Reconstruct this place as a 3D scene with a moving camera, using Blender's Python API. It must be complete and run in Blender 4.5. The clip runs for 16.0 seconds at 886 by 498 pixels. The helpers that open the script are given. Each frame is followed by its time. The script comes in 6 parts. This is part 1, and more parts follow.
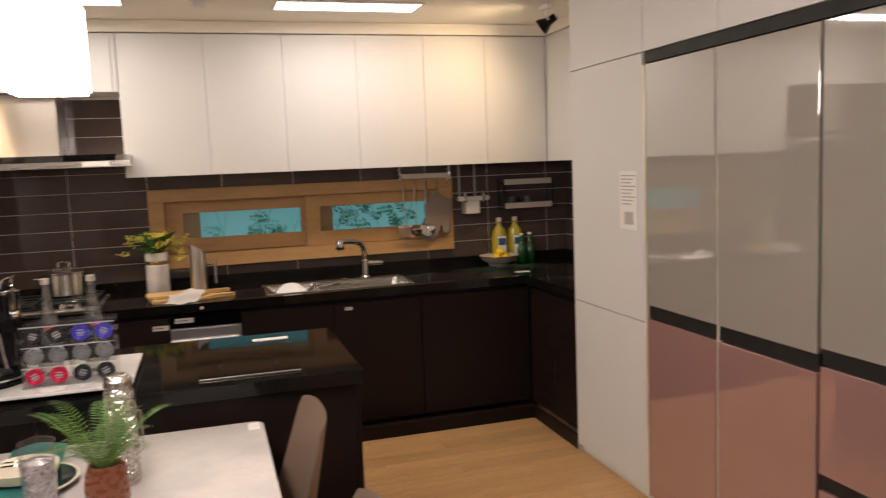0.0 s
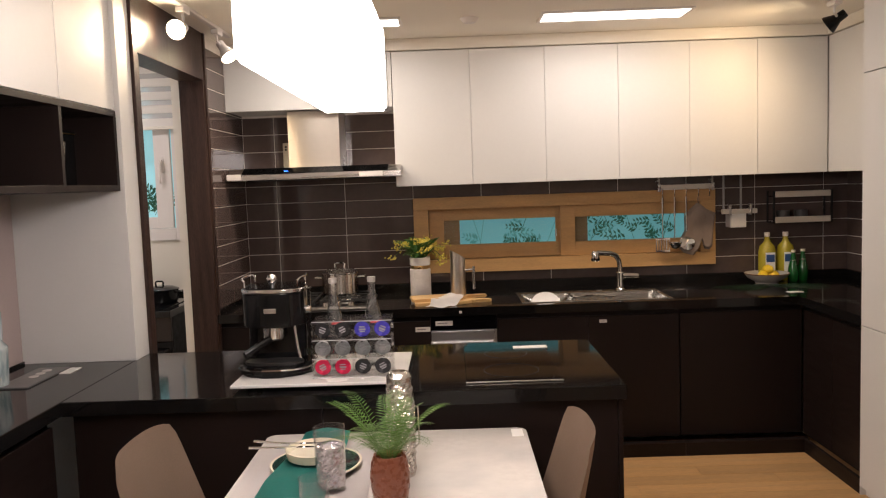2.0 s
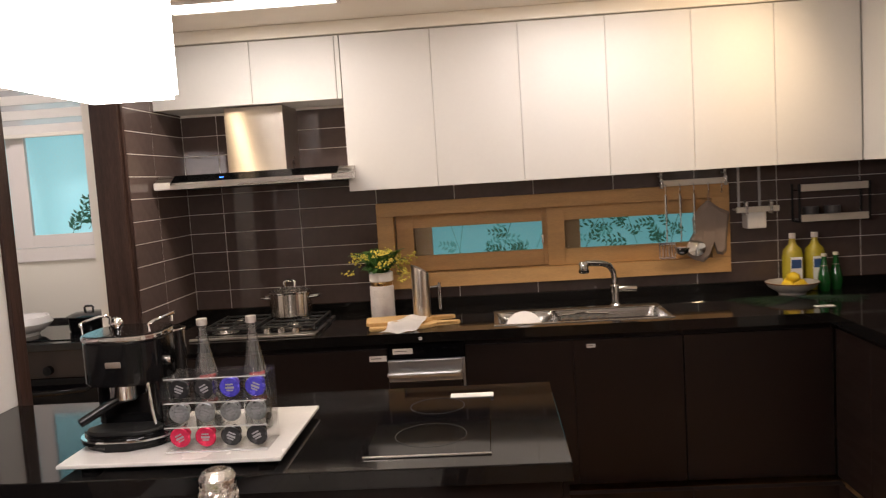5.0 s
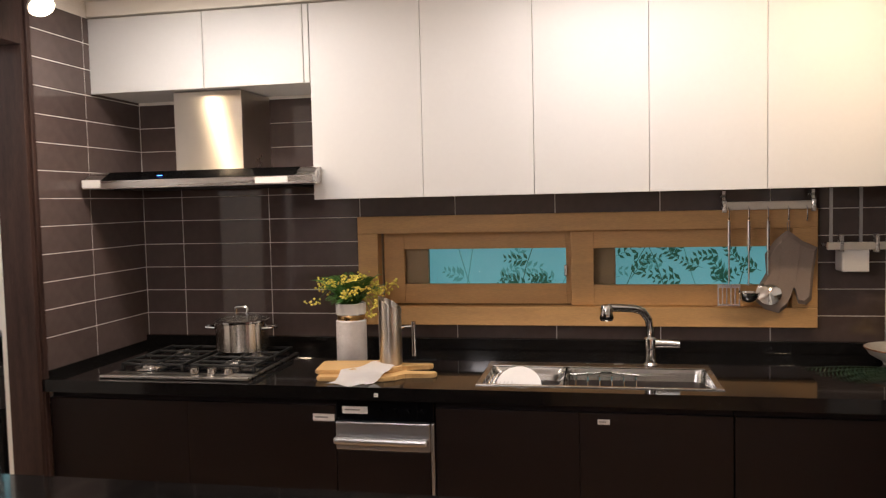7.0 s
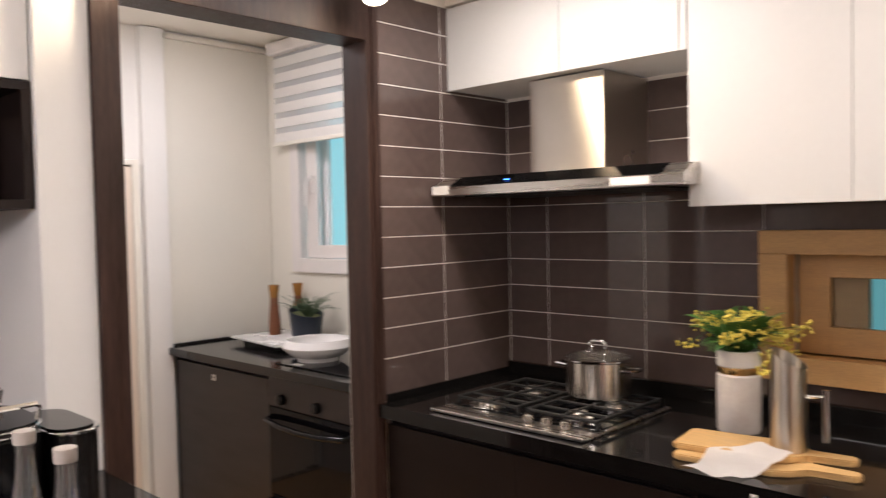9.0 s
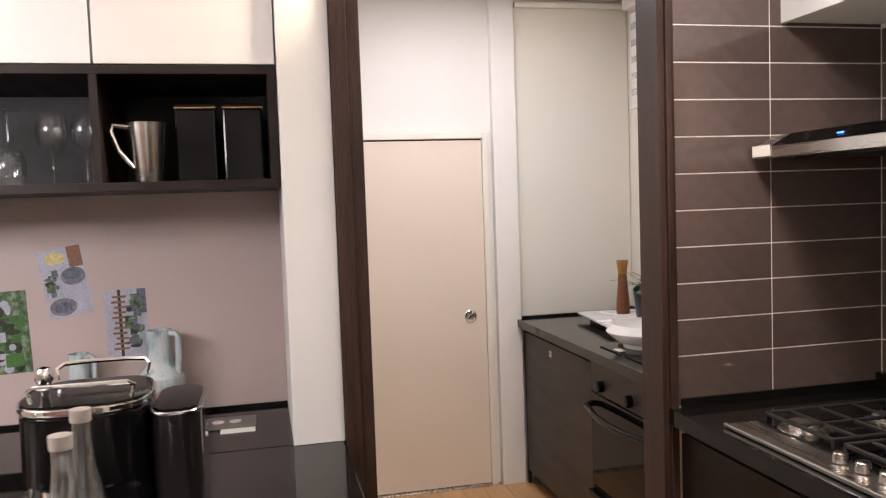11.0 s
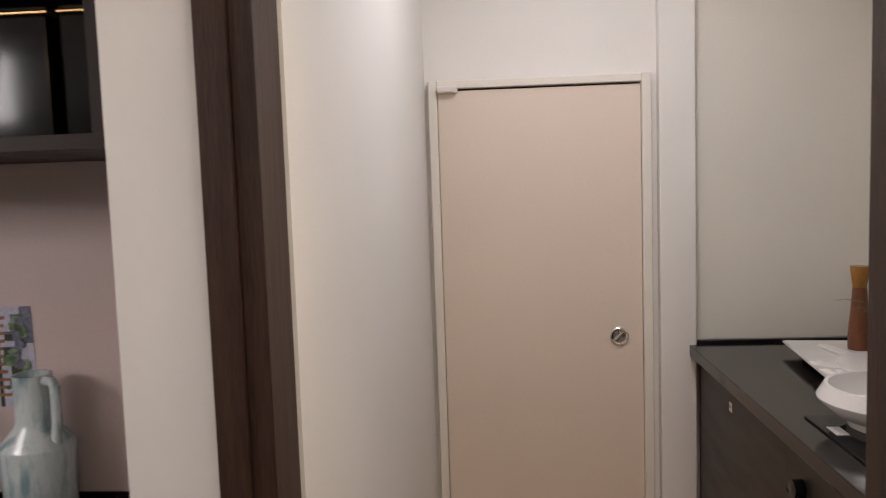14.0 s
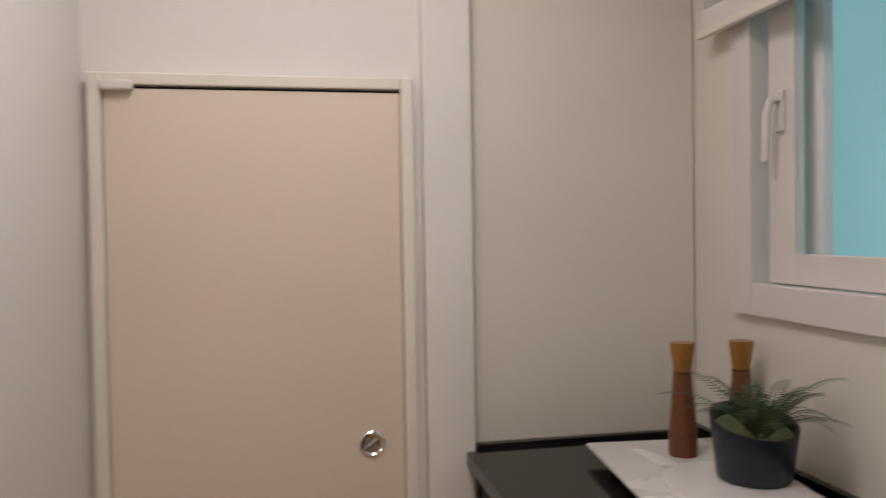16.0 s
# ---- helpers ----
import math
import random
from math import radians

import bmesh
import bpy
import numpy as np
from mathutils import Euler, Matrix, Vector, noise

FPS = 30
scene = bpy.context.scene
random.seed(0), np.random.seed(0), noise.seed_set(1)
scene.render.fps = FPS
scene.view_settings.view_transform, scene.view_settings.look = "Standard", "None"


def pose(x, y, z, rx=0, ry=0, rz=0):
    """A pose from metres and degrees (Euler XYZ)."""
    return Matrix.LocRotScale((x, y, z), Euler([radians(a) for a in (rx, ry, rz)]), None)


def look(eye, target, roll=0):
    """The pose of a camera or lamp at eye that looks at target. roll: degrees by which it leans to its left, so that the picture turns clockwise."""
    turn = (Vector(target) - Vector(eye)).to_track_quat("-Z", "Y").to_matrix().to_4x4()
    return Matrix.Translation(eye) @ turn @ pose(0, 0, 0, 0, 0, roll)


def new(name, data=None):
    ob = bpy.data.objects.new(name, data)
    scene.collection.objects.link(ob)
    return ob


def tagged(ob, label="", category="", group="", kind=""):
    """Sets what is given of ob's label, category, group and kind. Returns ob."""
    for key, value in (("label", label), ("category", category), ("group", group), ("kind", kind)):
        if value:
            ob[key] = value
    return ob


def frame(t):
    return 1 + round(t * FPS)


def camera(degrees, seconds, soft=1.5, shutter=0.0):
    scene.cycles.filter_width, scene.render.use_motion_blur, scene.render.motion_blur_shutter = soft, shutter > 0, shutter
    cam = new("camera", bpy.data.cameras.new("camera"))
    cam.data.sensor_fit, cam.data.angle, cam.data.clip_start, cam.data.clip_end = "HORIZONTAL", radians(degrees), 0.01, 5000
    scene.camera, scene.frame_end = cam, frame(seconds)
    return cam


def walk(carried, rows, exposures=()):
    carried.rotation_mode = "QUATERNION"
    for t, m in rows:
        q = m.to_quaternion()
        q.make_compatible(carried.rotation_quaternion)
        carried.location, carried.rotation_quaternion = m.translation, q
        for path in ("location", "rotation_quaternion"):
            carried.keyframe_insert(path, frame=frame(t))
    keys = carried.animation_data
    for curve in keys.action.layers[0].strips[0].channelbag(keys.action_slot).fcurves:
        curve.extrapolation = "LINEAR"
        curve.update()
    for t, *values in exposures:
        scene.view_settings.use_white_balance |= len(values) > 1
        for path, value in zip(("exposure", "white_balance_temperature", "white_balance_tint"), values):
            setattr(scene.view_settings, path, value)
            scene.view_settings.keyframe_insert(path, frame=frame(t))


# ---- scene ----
cam = camera(58.9, 16.0, 1.15, 0.4)
PATH = [
    (0, (0.151, 0.286, 1.561), (0.724, 2.19, 1.347), -2.3),
    (0.5, (0.113, 0.3, 1.557), (0.485, 2.254, 1.348), -2.4),
    (1, (0.095, 0.317, 1.551), (0.355, 2.292, 1.373), -1.6),
    (1.5, (0.064, 0.296, 1.572), (0.154, 2.287, 1.405), -1.6),
    (2, (0.06, 0.312, 1.565), (0.038, 2.305, 1.399), -2.0),
    (2.5, (0.087, 0.324, 1.566), (0.086, 2.314, 1.372), -3.0),
    (3, (0.091, 0.44, 1.563), (0.082, 2.427, 1.334), -2.2),
    (3.5, (0.114, 0.531, 1.575), (0.163, 2.52, 1.37), -3.1),
    (4, (0.238, 0.667, 1.574), (0.292, 2.657, 1.381), -3.7),
    (6.5, (0.783, 1.685, 1.604), (0.364, 3.636, 1.467), -2.0),
    (7, (0.883, 1.968, 1.535), (0.499, 3.927, 1.415), -1.3),
    (7.5, (0.886, 2.222, 1.583), (0.397, 4.159, 1.499), -2.6),
    (8, (0.953, 2.482, 1.543), (0.006, 4.242, 1.46), -2.7),
    (8.5, (0.93, 2.672, 1.531), (-0.235, 4.295, 1.442), -0.7),
    (9, (0.86, 2.799, 1.526), (-0.524, 4.241, 1.456), -1.2),
    (9.5, (0.84, 2.953, 1.512), (-0.835, 4.045, 1.46), -3.9),
    (10, (0.936, 3.136, 1.530), (-0.926, 3.864, 1.454), -2.4),
    (11.25, (0.850, 3.560, 1.520), (-1.100, 3.960, 1.385), -2.3),
    (12.5, (0.540, 3.858, 1.499), (-1.447, 3.958, 1.294), -2.3),
    (13, (0.302, 3.902, 1.505), (-1.691, 3.991, 1.375), -1.3),
    (13.5, (0.049, 3.992, 1.483), (-1.946, 3.913, 1.352), -2.5),
    (14, (-0.185, 4.087, 1.521), (-2.172, 3.947, 1.344), -1.9),
    (14.5, (-0.433, 4.076, 1.495), (-2.428, 4.141, 1.372), -2.3),
    (15, (-0.662, 4.069, 1.488), (-2.649, 4.273, 1.384), -1.2),
    (15.5, (-0.902, 4.146, 1.486), (-2.886, 4.385, 1.403), -1.7),
    (16, (-1.041, 4.321, 1.477), (-3.003, 4.708, 1.431), -0.9),
]
EXPOSURES = [(0, 0.0, 6500, 10), (2.5, 0.06, 6450, 10), (4, 0.10, 6450, 10), (6.5, 0.25, 6200, 10), (8, 0.28, 6100, 10), (9, 0.48, 6050, 10), (10, 0.62, 6050, 10), (12.5, 0.38, 5950, 9), (13.5, 0.20, 6000, 9), (14.5, -0.35, 6250, 10), (16, -0.29, 6400, 10)]
walk(cam, [(t, look(eye, target, roll)) for t, eye, target, roll in PATH], EXPOSURES)

# ---- world and lights ----
world = bpy.data.worlds.new("world")
scene.world = world
world.use_nodes = True
world.node_tree.nodes["Background"].inputs[0].default_value = (0.9, 0.95, 1.0, 1)
world.node_tree.nodes["Background"].inputs[1].default_value = 0.05

NEUTRAL, WARM = (1.0, 0.875, 0.80), (1.0, 0.74, 0.48)


def area_lamp(name, x0, x1, y0, y1, z, watts, colour):
    lamp = bpy.data.lights.new(name, "AREA")
    lamp.shape, lamp.size, lamp.size_y, lamp.energy, lamp.color = "RECTANGLE", x1 - x0, y1 - y0, watts, colour
    ob = new(name, lamp)
    ob.matrix_world = pose((x0 + x1) / 2, (y0 + y1) / 2, z)
    return ob


def spot_lamp(name, eye, target, watts, colour, cone=75, blend=0.8):
    lamp = bpy.data.lights.new(name, "SPOT")
    lamp.energy, lamp.color, lamp.spot_size, lamp.spot_blend, lamp.shadow_soft_size = watts, colour, radians(cone), blend, 0.03
    ob = new(name, lamp)
    ob.matrix_world = look(eye, target) @ pose(0, 0, -0.036)
    return ob


SPOT_A, SPOT_A_AIM = (-1.17, 3.97, 2.31), (-1.27, 2.7, 1.95)
SPOT_B, SPOT_B_AIM = (-1.08, 4.53, 2.27), (-0.50, 4.27, 1.45)
SPOT_C, SPOT_C_AIM = (2.02, 4.43, 2.30), (1.20, 5.06, 1.65)
area_lamp("kitchen_panel_light", 0.58, 1.34, 4.45, 4.665, 2.412, 7, NEUTRAL)
area_lamp("hob_panel_light", -0.94, -0.18, 4.45, 4.63, 2.412, 8, NEUTRAL)
# assumed lamp, out of view, that brightens the utility room
area_lamp("unseen_utility_light", -2.45, -1.95, 4.2, 4.6, 2.545, 10.5, (1.0, 0.89, 0.90))
spot_lamp("spot_light_a", SPOT_A, SPOT_A_AIM, 30, WARM, 70)
spot_lamp("spot_light_b", SPOT_B, SPOT_B_AIM, 32, WARM, 168, 1.0)
spot_lamp("spot_light_c", SPOT_C, SPOT_C_AIM, 21, (1.0, 0.70, 0.42), 150, 1.0)


# ---- materials ----
def mat(name, c, rough=0.5, metal=0.0, vary=0.08, scale=6.0, bump=0.0, grain=None, fine=120.0, coat=0.0, per_piece=0.0, second=None, sheen=0.0):
    """Principled surface with colour variation at two scales; grain stretches the noise along an axis, second mixes in another colour."""
    m = bpy.data.materials.new(name)
    m.use_nodes = True
    n, k = m.node_tree.nodes, m.node_tree.links
    b = n["Principled BSDF"]
    b.inputs["Metallic"].default_value = metal
    b.inputs["Coat Weight"].default_value = coat
    b.inputs["Coat Roughness"].default_value = 0.06
    b.inputs["Sheen Weight"].default_value = sheen
    tc, mp = n.new("ShaderNodeTexCoord"), n.new("ShaderNodeMapping")
    k.new(tc.outputs["Object"], mp.inputs["Vector"])
    mp.inputs["Scale"].default_value = grain or (1, 1, 1)
    big, small = n.new("ShaderNodeTexNoise"), n.new("ShaderNodeTexNoise")
    for tex, s in ((big, scale), (small, fine)):
        tex.inputs["Scale"].default_value = s
        tex.inputs["Detail"].default_value = 5
        k.new(mp.outputs["Vector"], tex.inputs["Vector"])
    add = n.new("ShaderNodeMath")
    add.operation = "ADD"
    k.new(big.outputs["Fac"], add.inputs[0])
    k.new(small.outputs["Fac"], add.inputs[1])
    ramp = n.new("ShaderNodeMapRange")
    ramp.inputs["From Min"].default_value, ramp.inputs["From Max"].default_value = 0.7, 1.3
    ramp.inputs["To Min"].default_value, ramp.inputs["To Max"].default_value = 1 - vary, 1 + vary
    k.new(add.outputs[0], ramp.inputs["Value"])
    colour = n.new("ShaderNodeMix")
    colour.data_type, colour.blend_type = "RGBA", "MULTIPLY"
    colour.inputs["Factor"].default_value = 1
    colour.inputs["A"].default_value = (*c, 1)
    if second:
        two, lim = n.new("ShaderNodeMix"), n.new("ShaderNodeMapRange")
        two.data_type = "RGBA"
        two.inputs["A"].default_value, two.inputs["B"].default_value = (*c, 1), (*second, 1)
        lim.inputs["From Min"].default_value, lim.inputs["From Max"].default_value = 0.45, 0.65
        k.new(big.outputs["Fac"], lim.inputs["Value"])
        k.new(lim.outputs["Result"], two.inputs["Factor"])
        k.new(two.outputs["Result"], colour.inputs["A"])
    k.new(ramp.outputs["Result"], colour.inputs["B"])
    last = colour.outputs["Result"]
    if per_piece:
        info, pr, mul = n.new("ShaderNodeObjectInfo"), n.new("ShaderNodeMapRange"), n.new("ShaderNodeMix")
        pr.inputs["To Min"].default_value, pr.inputs["To Max"].default_value = 1 - per_piece, 1 + per_piece
        k.new(info.outputs["Random"], pr.inputs["Value"])
        mul.data_type, mul.blend_type = "RGBA", "MULTIPLY"
        mul.inputs["Factor"].default_value = 1
        k.new(last, mul.inputs["A"])
        k.new(pr.outputs["Result"], mul.inputs["B"])
        last = mul.outputs["Result"]
    k.new(last, b.inputs["Base Color"])
    rr = n.new("ShaderNodeMapRange")
    rr.inputs["From Min"].default_value, rr.inputs["From Max"].default_value = 0.3, 0.7
    rr.inputs["To Min"].default_value, rr.inputs["To Max"].default_value = max(0.0, rough * 0.85), min(1, rough * 1.15)
    k.new(big.outputs["Fac"], rr.inputs["Value"])
    k.new(rr.outputs["Result"], b.inputs["Roughness"])
    if bump:
        bp = n.new("ShaderNodeBump")
        bp.inputs["Strength"].default_value, bp.inputs["Distance"].default_value = bump, 0.002
        k.new(add.outputs[0], bp.inputs["Height"])
        k.new(bp.outputs["Normal"], b.inputs["Normal"])
    return m


def brushed(name, c, rough):
    """Steel brushed around the upright axis, so that highlights run upright."""
    m = mat(name, c, rough, 1.0, vary=0.02, scale=1.5, fine=30)
    n, k = m.node_tree.nodes, m.node_tree.links
    tan = n.new("ShaderNodeTangent")
    tan.direction_type, tan.axis = "RADIAL", "Z"
    b = n["Principled BSDF"]
    b.inputs["Anisotropic"].default_value, b.inputs["Anisotropic Rotation"].default_value = 0.97, 0.25
    k.new(tan.outputs["Tangent"], b.inputs["Tangent"])
    return m


def glow(name, c, strength):
    m = bpy.data.materials.new(name)
    m.use_nodes = True
    b = m.node_tree.nodes["Principled BSDF"]
    b.inputs["Base Color"].default_value = (*c, 1)
    b.inputs["Emission Color"].default_value = (*c, 1)
    b.inputs["Emission Strength"].default_value = strength
    return m


def clear(name, c=(1, 1, 1), rough=0.0, ior=1.45):
    m = bpy.data.materials.new(name)
    m.use_nodes = True
    b = m.node_tree.nodes["Principled BSDF"]
    b.inputs["Base Color"].default_value = (*c, 1)
    b.inputs["Roughness"].default_value, b.inputs["IOR"].default_value, b.inputs["Transmission Weight"].default_value = rough, ior, 1
    return m


WHITE = mat("white_lacquer", (0.66, 0.655, 0.64), 0.6, vary=0.012, scale=2, bump=0.03, fine=60)
WALL = mat("wallpaper", (0.78, 0.76, 0.72), 0.75, vary=0.03, scale=3, bump=0.15, fine=250)
# white crown lacquer with the warm light on it mixed into the colour
CROWN = mat("warm_lit_crown_lacquer", (0.80, 0.76, 0.68), 0.45, vary=0.015, scale=2)
CREAM = mat("cream_panel", (0.77, 0.735, 0.65), 0.5, vary=0.03, scale=2.5, bump=0.05, fine=180)
PEACH = mat("peach_door_laminate", (0.735, 0.635, 0.53), 0.45, vary=0.035, scale=2, bump=0.04, fine=150)
CEIL = mat("ceiling_paper", (0.88, 0.835, 0.75), 0.85, vary=0.02, scale=3, bump=0.1, fine=300)
DARK = mat("espresso_laminate", (0.0112, 0.0066, 0.0057), 0.48, vary=0.12, scale=3, bump=0.05, grain=(1, 1, 8), fine=40)
UDARK = mat("brown_laminate", (0.024, 0.0175, 0.015), 0.45, vary=0.05, scale=3, bump=0.03, grain=(1, 1, 4), fine=60)
SHELF = mat("dark_shelf_laminate", (0.014, 0.0085, 0.0072), 0.5, vary=0.06, scale=3, bump=0.03, grain=(1, 4, 1), fine=60)
STONE = mat("black_granite", (0.007, 0.0065, 0.0065), 0.07, vary=0.35, scale=30, fine=500)
USTONE = mat("charcoal_solid_surface", (0.011, 0.0095, 0.0085), 0.12, vary=0.25, scale=30, fine=400)
TILE = mat("brown_glazed_tile", (0.101, 0.0735, 0.0665), 0.05, vary=0.10, scale=3, bump=0.015, fine=25, per_piece=0.10)
GROUT = mat("pale_grout", (0.76, 0.71, 0.65), 0.9, vary=0.08, scale=20, bump=0.3, fine=200)
WENGE = mat("wenge_veneer", (0.039, 0.0215, 0.017), 0.42, vary=0.5, scale=3.5, bump=0.4, grain=(12, 12, 0.8), fine=30)
OAK = mat("oak_window_veneer", (0.58, 0.345, 0.14), 0.5, vary=0.10, scale=5, bump=0.1, grain=(1, 6, 6), fine=40)
FLOORW = mat("oak_laminate_plank", (0.50, 0.30, 0.135), 0.33, vary=0.16, scale=2.2, bump=0.06, grain=(1.2, 9, 9), fine=20, per_piece=0.10)
STEEL = mat("brushed_steel", (0.60, 0.57, 0.53), 0.24, 1.0, vary=0.06, scale=4, bump=0.06, grain=(1, 1, 30), fine=30)
STEELH = mat("brushed_steel_bar", (0.60, 0.57, 0.54), 0.28, 1.0, vary=0.03, scale=4, grain=(0.4, 14, 14), fine=70)
BANDST = mat("satin_steel_band", (0.46, 0.46, 0.47), 0.36, 0.85, vary=0.03, scale=4, grain=(0.4, 14, 14), fine=70)
SINKST = mat("satin_sink_steel", (0.40, 0.39, 0.375), 0.26, 1.0, vary=0.04, scale=4, grain=(0.4, 14, 14), fine=70)
CHROME = mat("chrome", (0.75, 0.75, 0.75), 0.06, 1.0, vary=0.02)
HAMMER = mat("hammered_silver", (0.66, 0.63, 0.60), 0.08, 1.0, vary=0.03, scale=75, bump=1.0, fine=75)
BLACK = mat("black_plastic", (0.005, 0.005, 0.0055), 0.10, vary=0.1, scale=8)
BLACKM = mat("matt_black_iron", (0.007, 0.007, 0.007), 0.6, vary=0.2, scale=20, bump=0.2)
BGLASS = mat("black_glass", (0.004, 0.004, 0.005), 0.05, vary=0.02)
HOODG = mat("hood_black_glass", (0.004, 0.004, 0.0045), 0.12, vary=0.02)
HOODG.node_tree.nodes["Principled BSDF"].inputs["Specular IOR Level"].default_value = 0.12
GREIGE = mat("greige_glass_door", (0.38, 0.355, 0.32), 0.06, vary=0.02, scale=2, coat=0.5)
PINK = mat("pink_glass_door", (0.36, 0.205, 0.185), 0.06, vary=0.02, scale=2, coat=0.5)
MAUVE = mat("mauve_back_panel", (0.46, 0.375, 0.355), 0.5, vary=0.04, scale=2, bump=0.05)
PVC = mat("white_window_frame", (0.74, 0.70, 0.67), 0.35, vary=0.02, scale=4)
FABRIC = mat("white_blind_fabric", (0.74, 0.72, 0.68), 0.9, vary=0.04, scale=8, bump=0.3, fine=400)
MARBLE = mat("cream_marble", (0.60, 0.565, 0.52), 0.2, vary=0.05, scale=5, second=(0.50, 0.475, 0.45), fine=40)
TRAYM = mat("white_ceramic_slab", (0.68, 0.67, 0.65), 0.25, vary=0.03, scale=4, second=(0.74, 0.72, 0.69))
LEATHER = mat("taupe_leather", (0.33, 0.24, 0.178), 0.48, vary=0.08, scale=5, bump=0.35, fine=220)
LEATHERD = mat("dark_leather_back", (0.035, 0.03, 0.03), 0.5, vary=0.08, scale=5, bump=0.3, fine=220)
CERAMIC = mat("white_ceramic", (0.82, 0.80, 0.78), 0.22, vary=0.02, scale=4)
CREAMC = mat("cream_ceramic", (0.72, 0.66, 0.52), 0.25, vary=0.03)
GREENC = mat("dark_green_glaze", (0.012, 0.035, 0.028), 0.12, vary=0.2, scale=10)
TERRA = mat("terracotta_glaze", (0.27, 0.085, 0.045), 0.28, vary=0.12, scale=80, bump=1.0, fine=80)
TEAL = mat("teal_linen", (0.02, 0.20, 0.17), 0.8, vary=0.1, scale=20, bump=0.4, fine=300)
FLUE = brushed("flue_steel", (0.60, 0.55, 0.49), 0.3)
ZONE = mat("dim_zone_print", (0.035, 0.033, 0.032), 0.4)
ALU = mat("satin_aluminium", (0.80, 0.74, 0.65), 0.38, 0.25, vary=0.03, scale=6)
GREYMAT = mat("grey_placemat", (0.40, 0.37, 0.36), 0.7, vary=0.05, scale=10, bump=0.2, fine=300)
LINEN = mat("white_napkin", (0.80, 0.78, 0.77), 0.85, vary=0.04, scale=10, bump=0.3, fine=250)
BAMBOO = mat("bamboo_board", (0.58, 0.37, 0.155), 0.45, vary=0.14, scale=5, bump=0.1, grain=(1, 14, 14), fine=20)
GOLD = mat("brass_band", (0.62, 0.40, 0.16), 0.3, 1.0, vary=0.05)
LEAF = mat("leaf_green", (0.045, 0.13, 0.022), 0.5, vary=0.35, scale=14)
FERN = mat("fern_green", (0.085, 0.175, 0.028), 0.5, vary=0.3, scale=14)
FERND = mat("dull_fern_green", (0.055, 0.095, 0.040), 0.55, vary=0.3, scale=14)
BLOSSOM = mat("yellow_blossom", (0.66, 0.54, 0.09), 0.6, vary=0.2, scale=30)
NAVY = mat("navy_pot", (0.010, 0.017, 0.032), 0.4, vary=0.1)
WALNUT = mat("walnut_mill", (0.16, 0.055, 0.022), 0.35, vary=0.2, scale=5, grain=(8, 8, 1), bump=0.1)
CELADON = mat("celadon_marbled_glaze", (0.45, 0.51, 0.52), 0.22, vary=0.08, scale=16, second=(0.17, 0.25, 0.27), grain=(2.2, 2.2, 0.55))
MITT = mat("quilted_taupe_cotton", (0.31, 0.245, 0.205), 0.9, vary=0.1, scale=12, bump=0.4, fine=250)
PAPER = mat("white_paper", (0.80, 0.78, 0.75), 0.8, vary=0.02)
INK = mat("grey_print", (0.25, 0.24, 0.23), 0.8)
NOTICEINK = mat("faint_grey_print", (0.46, 0.44, 0.42), 0.8)
REDINK = mat("red_label", (0.45, 0.03, 0.03), 0.6)
BLUEINK = mat("blue_label", (0.03, 0.08, 0.22), 0.6)
POSTGREEN = mat("photo_foliage", (0.06, 0.11, 0.045), 0.4, vary=0.6, scale=45, second=(0.14, 0.19, 0.13))
POSTBLUE = mat("photo_pale_blue", (0.37, 0.38, 0.46), 0.4, vary=0.2, scale=18)
POSTBROWN = mat("photo_brown", (0.20, 0.09, 0.04), 0.4, vary=0.3, scale=30)
POSTYELLOW = mat("photo_pale_yellow", (0.55, 0.47, 0.20), 0.4, vary=0.3, scale=40)
POSTSLATE = mat("photo_slate", (0.10, 0.11, 0.15), 0.4, vary=0.4, scale=60)
POSTDEEP = mat("photo_deep_green", (0.018, 0.028, 0.014), 0.4, vary=0.4, scale=60)
POSTGREY = mat("photo_grey", (0.16, 0.16, 0.19), 0.4, vary=0.4, scale=40)
LEMON = mat("lemon_peel", (0.80, 0.55, 0.02), 0.45, vary=0.06, scale=20, bump=0.3)
OIL = mat("olive_oil_glass", (0.40, 0.34, 0.03), 0.06, vary=0.1, coat=0.4)
GREENG = mat("green_bottle_glass", (0.007, 0.085, 0.016), 0.05, vary=0.1, coat=0.4)
for glossy in (GREIGE, PINK):
    pb = glossy.node_tree.nodes["Principled BSDF"]
    pb.inputs["Coat Weight"].default_value, pb.inputs["Coat IOR"].default_value, pb.inputs["Coat Roughness"].default_value = 1.0, 2.3, 0.0
WENGE.node_tree.nodes["Principled BSDF"].inputs["Specular IOR Level"].default_value = 0.25
BGLASS.node_tree.nodes["Principled BSDF"].inputs["Specular IOR Level"].default_value = 0.22
DARK.node_tree.nodes["Principled BSDF"].inputs["Specular IOR Level"].default_value = 0.22
BLACK.node_tree.nodes["Principled BSDF"].inputs["Specular IOR Level"].default_value = 0.28
SHELF.node_tree.nodes["Principled BSDF"].inputs["Specular IOR Level"].default_value = 0.25
STONE.node_tree.nodes["Principled BSDF"].inputs["Specular IOR Level"].default_value = 0.31
CAPS = {"black": mat("capsule_black", (0.03, 0.03, 0.033), 0.25, 0.3, vary=0.25, scale=60),
        "silver": mat("capsule_grey", (0.22, 0.23, 0.24), 0.3, 0.5, vary=0.25, scale=60),
        "blue": mat("capsule_blue", (0.07, 0.06, 0.50), 0.25, 0.3, vary=0.25, scale=60),
        "red": mat("capsule_red", (0.55, 0.015, 0.07), 0.25, 0.3, vary=0.25, scale=60)}
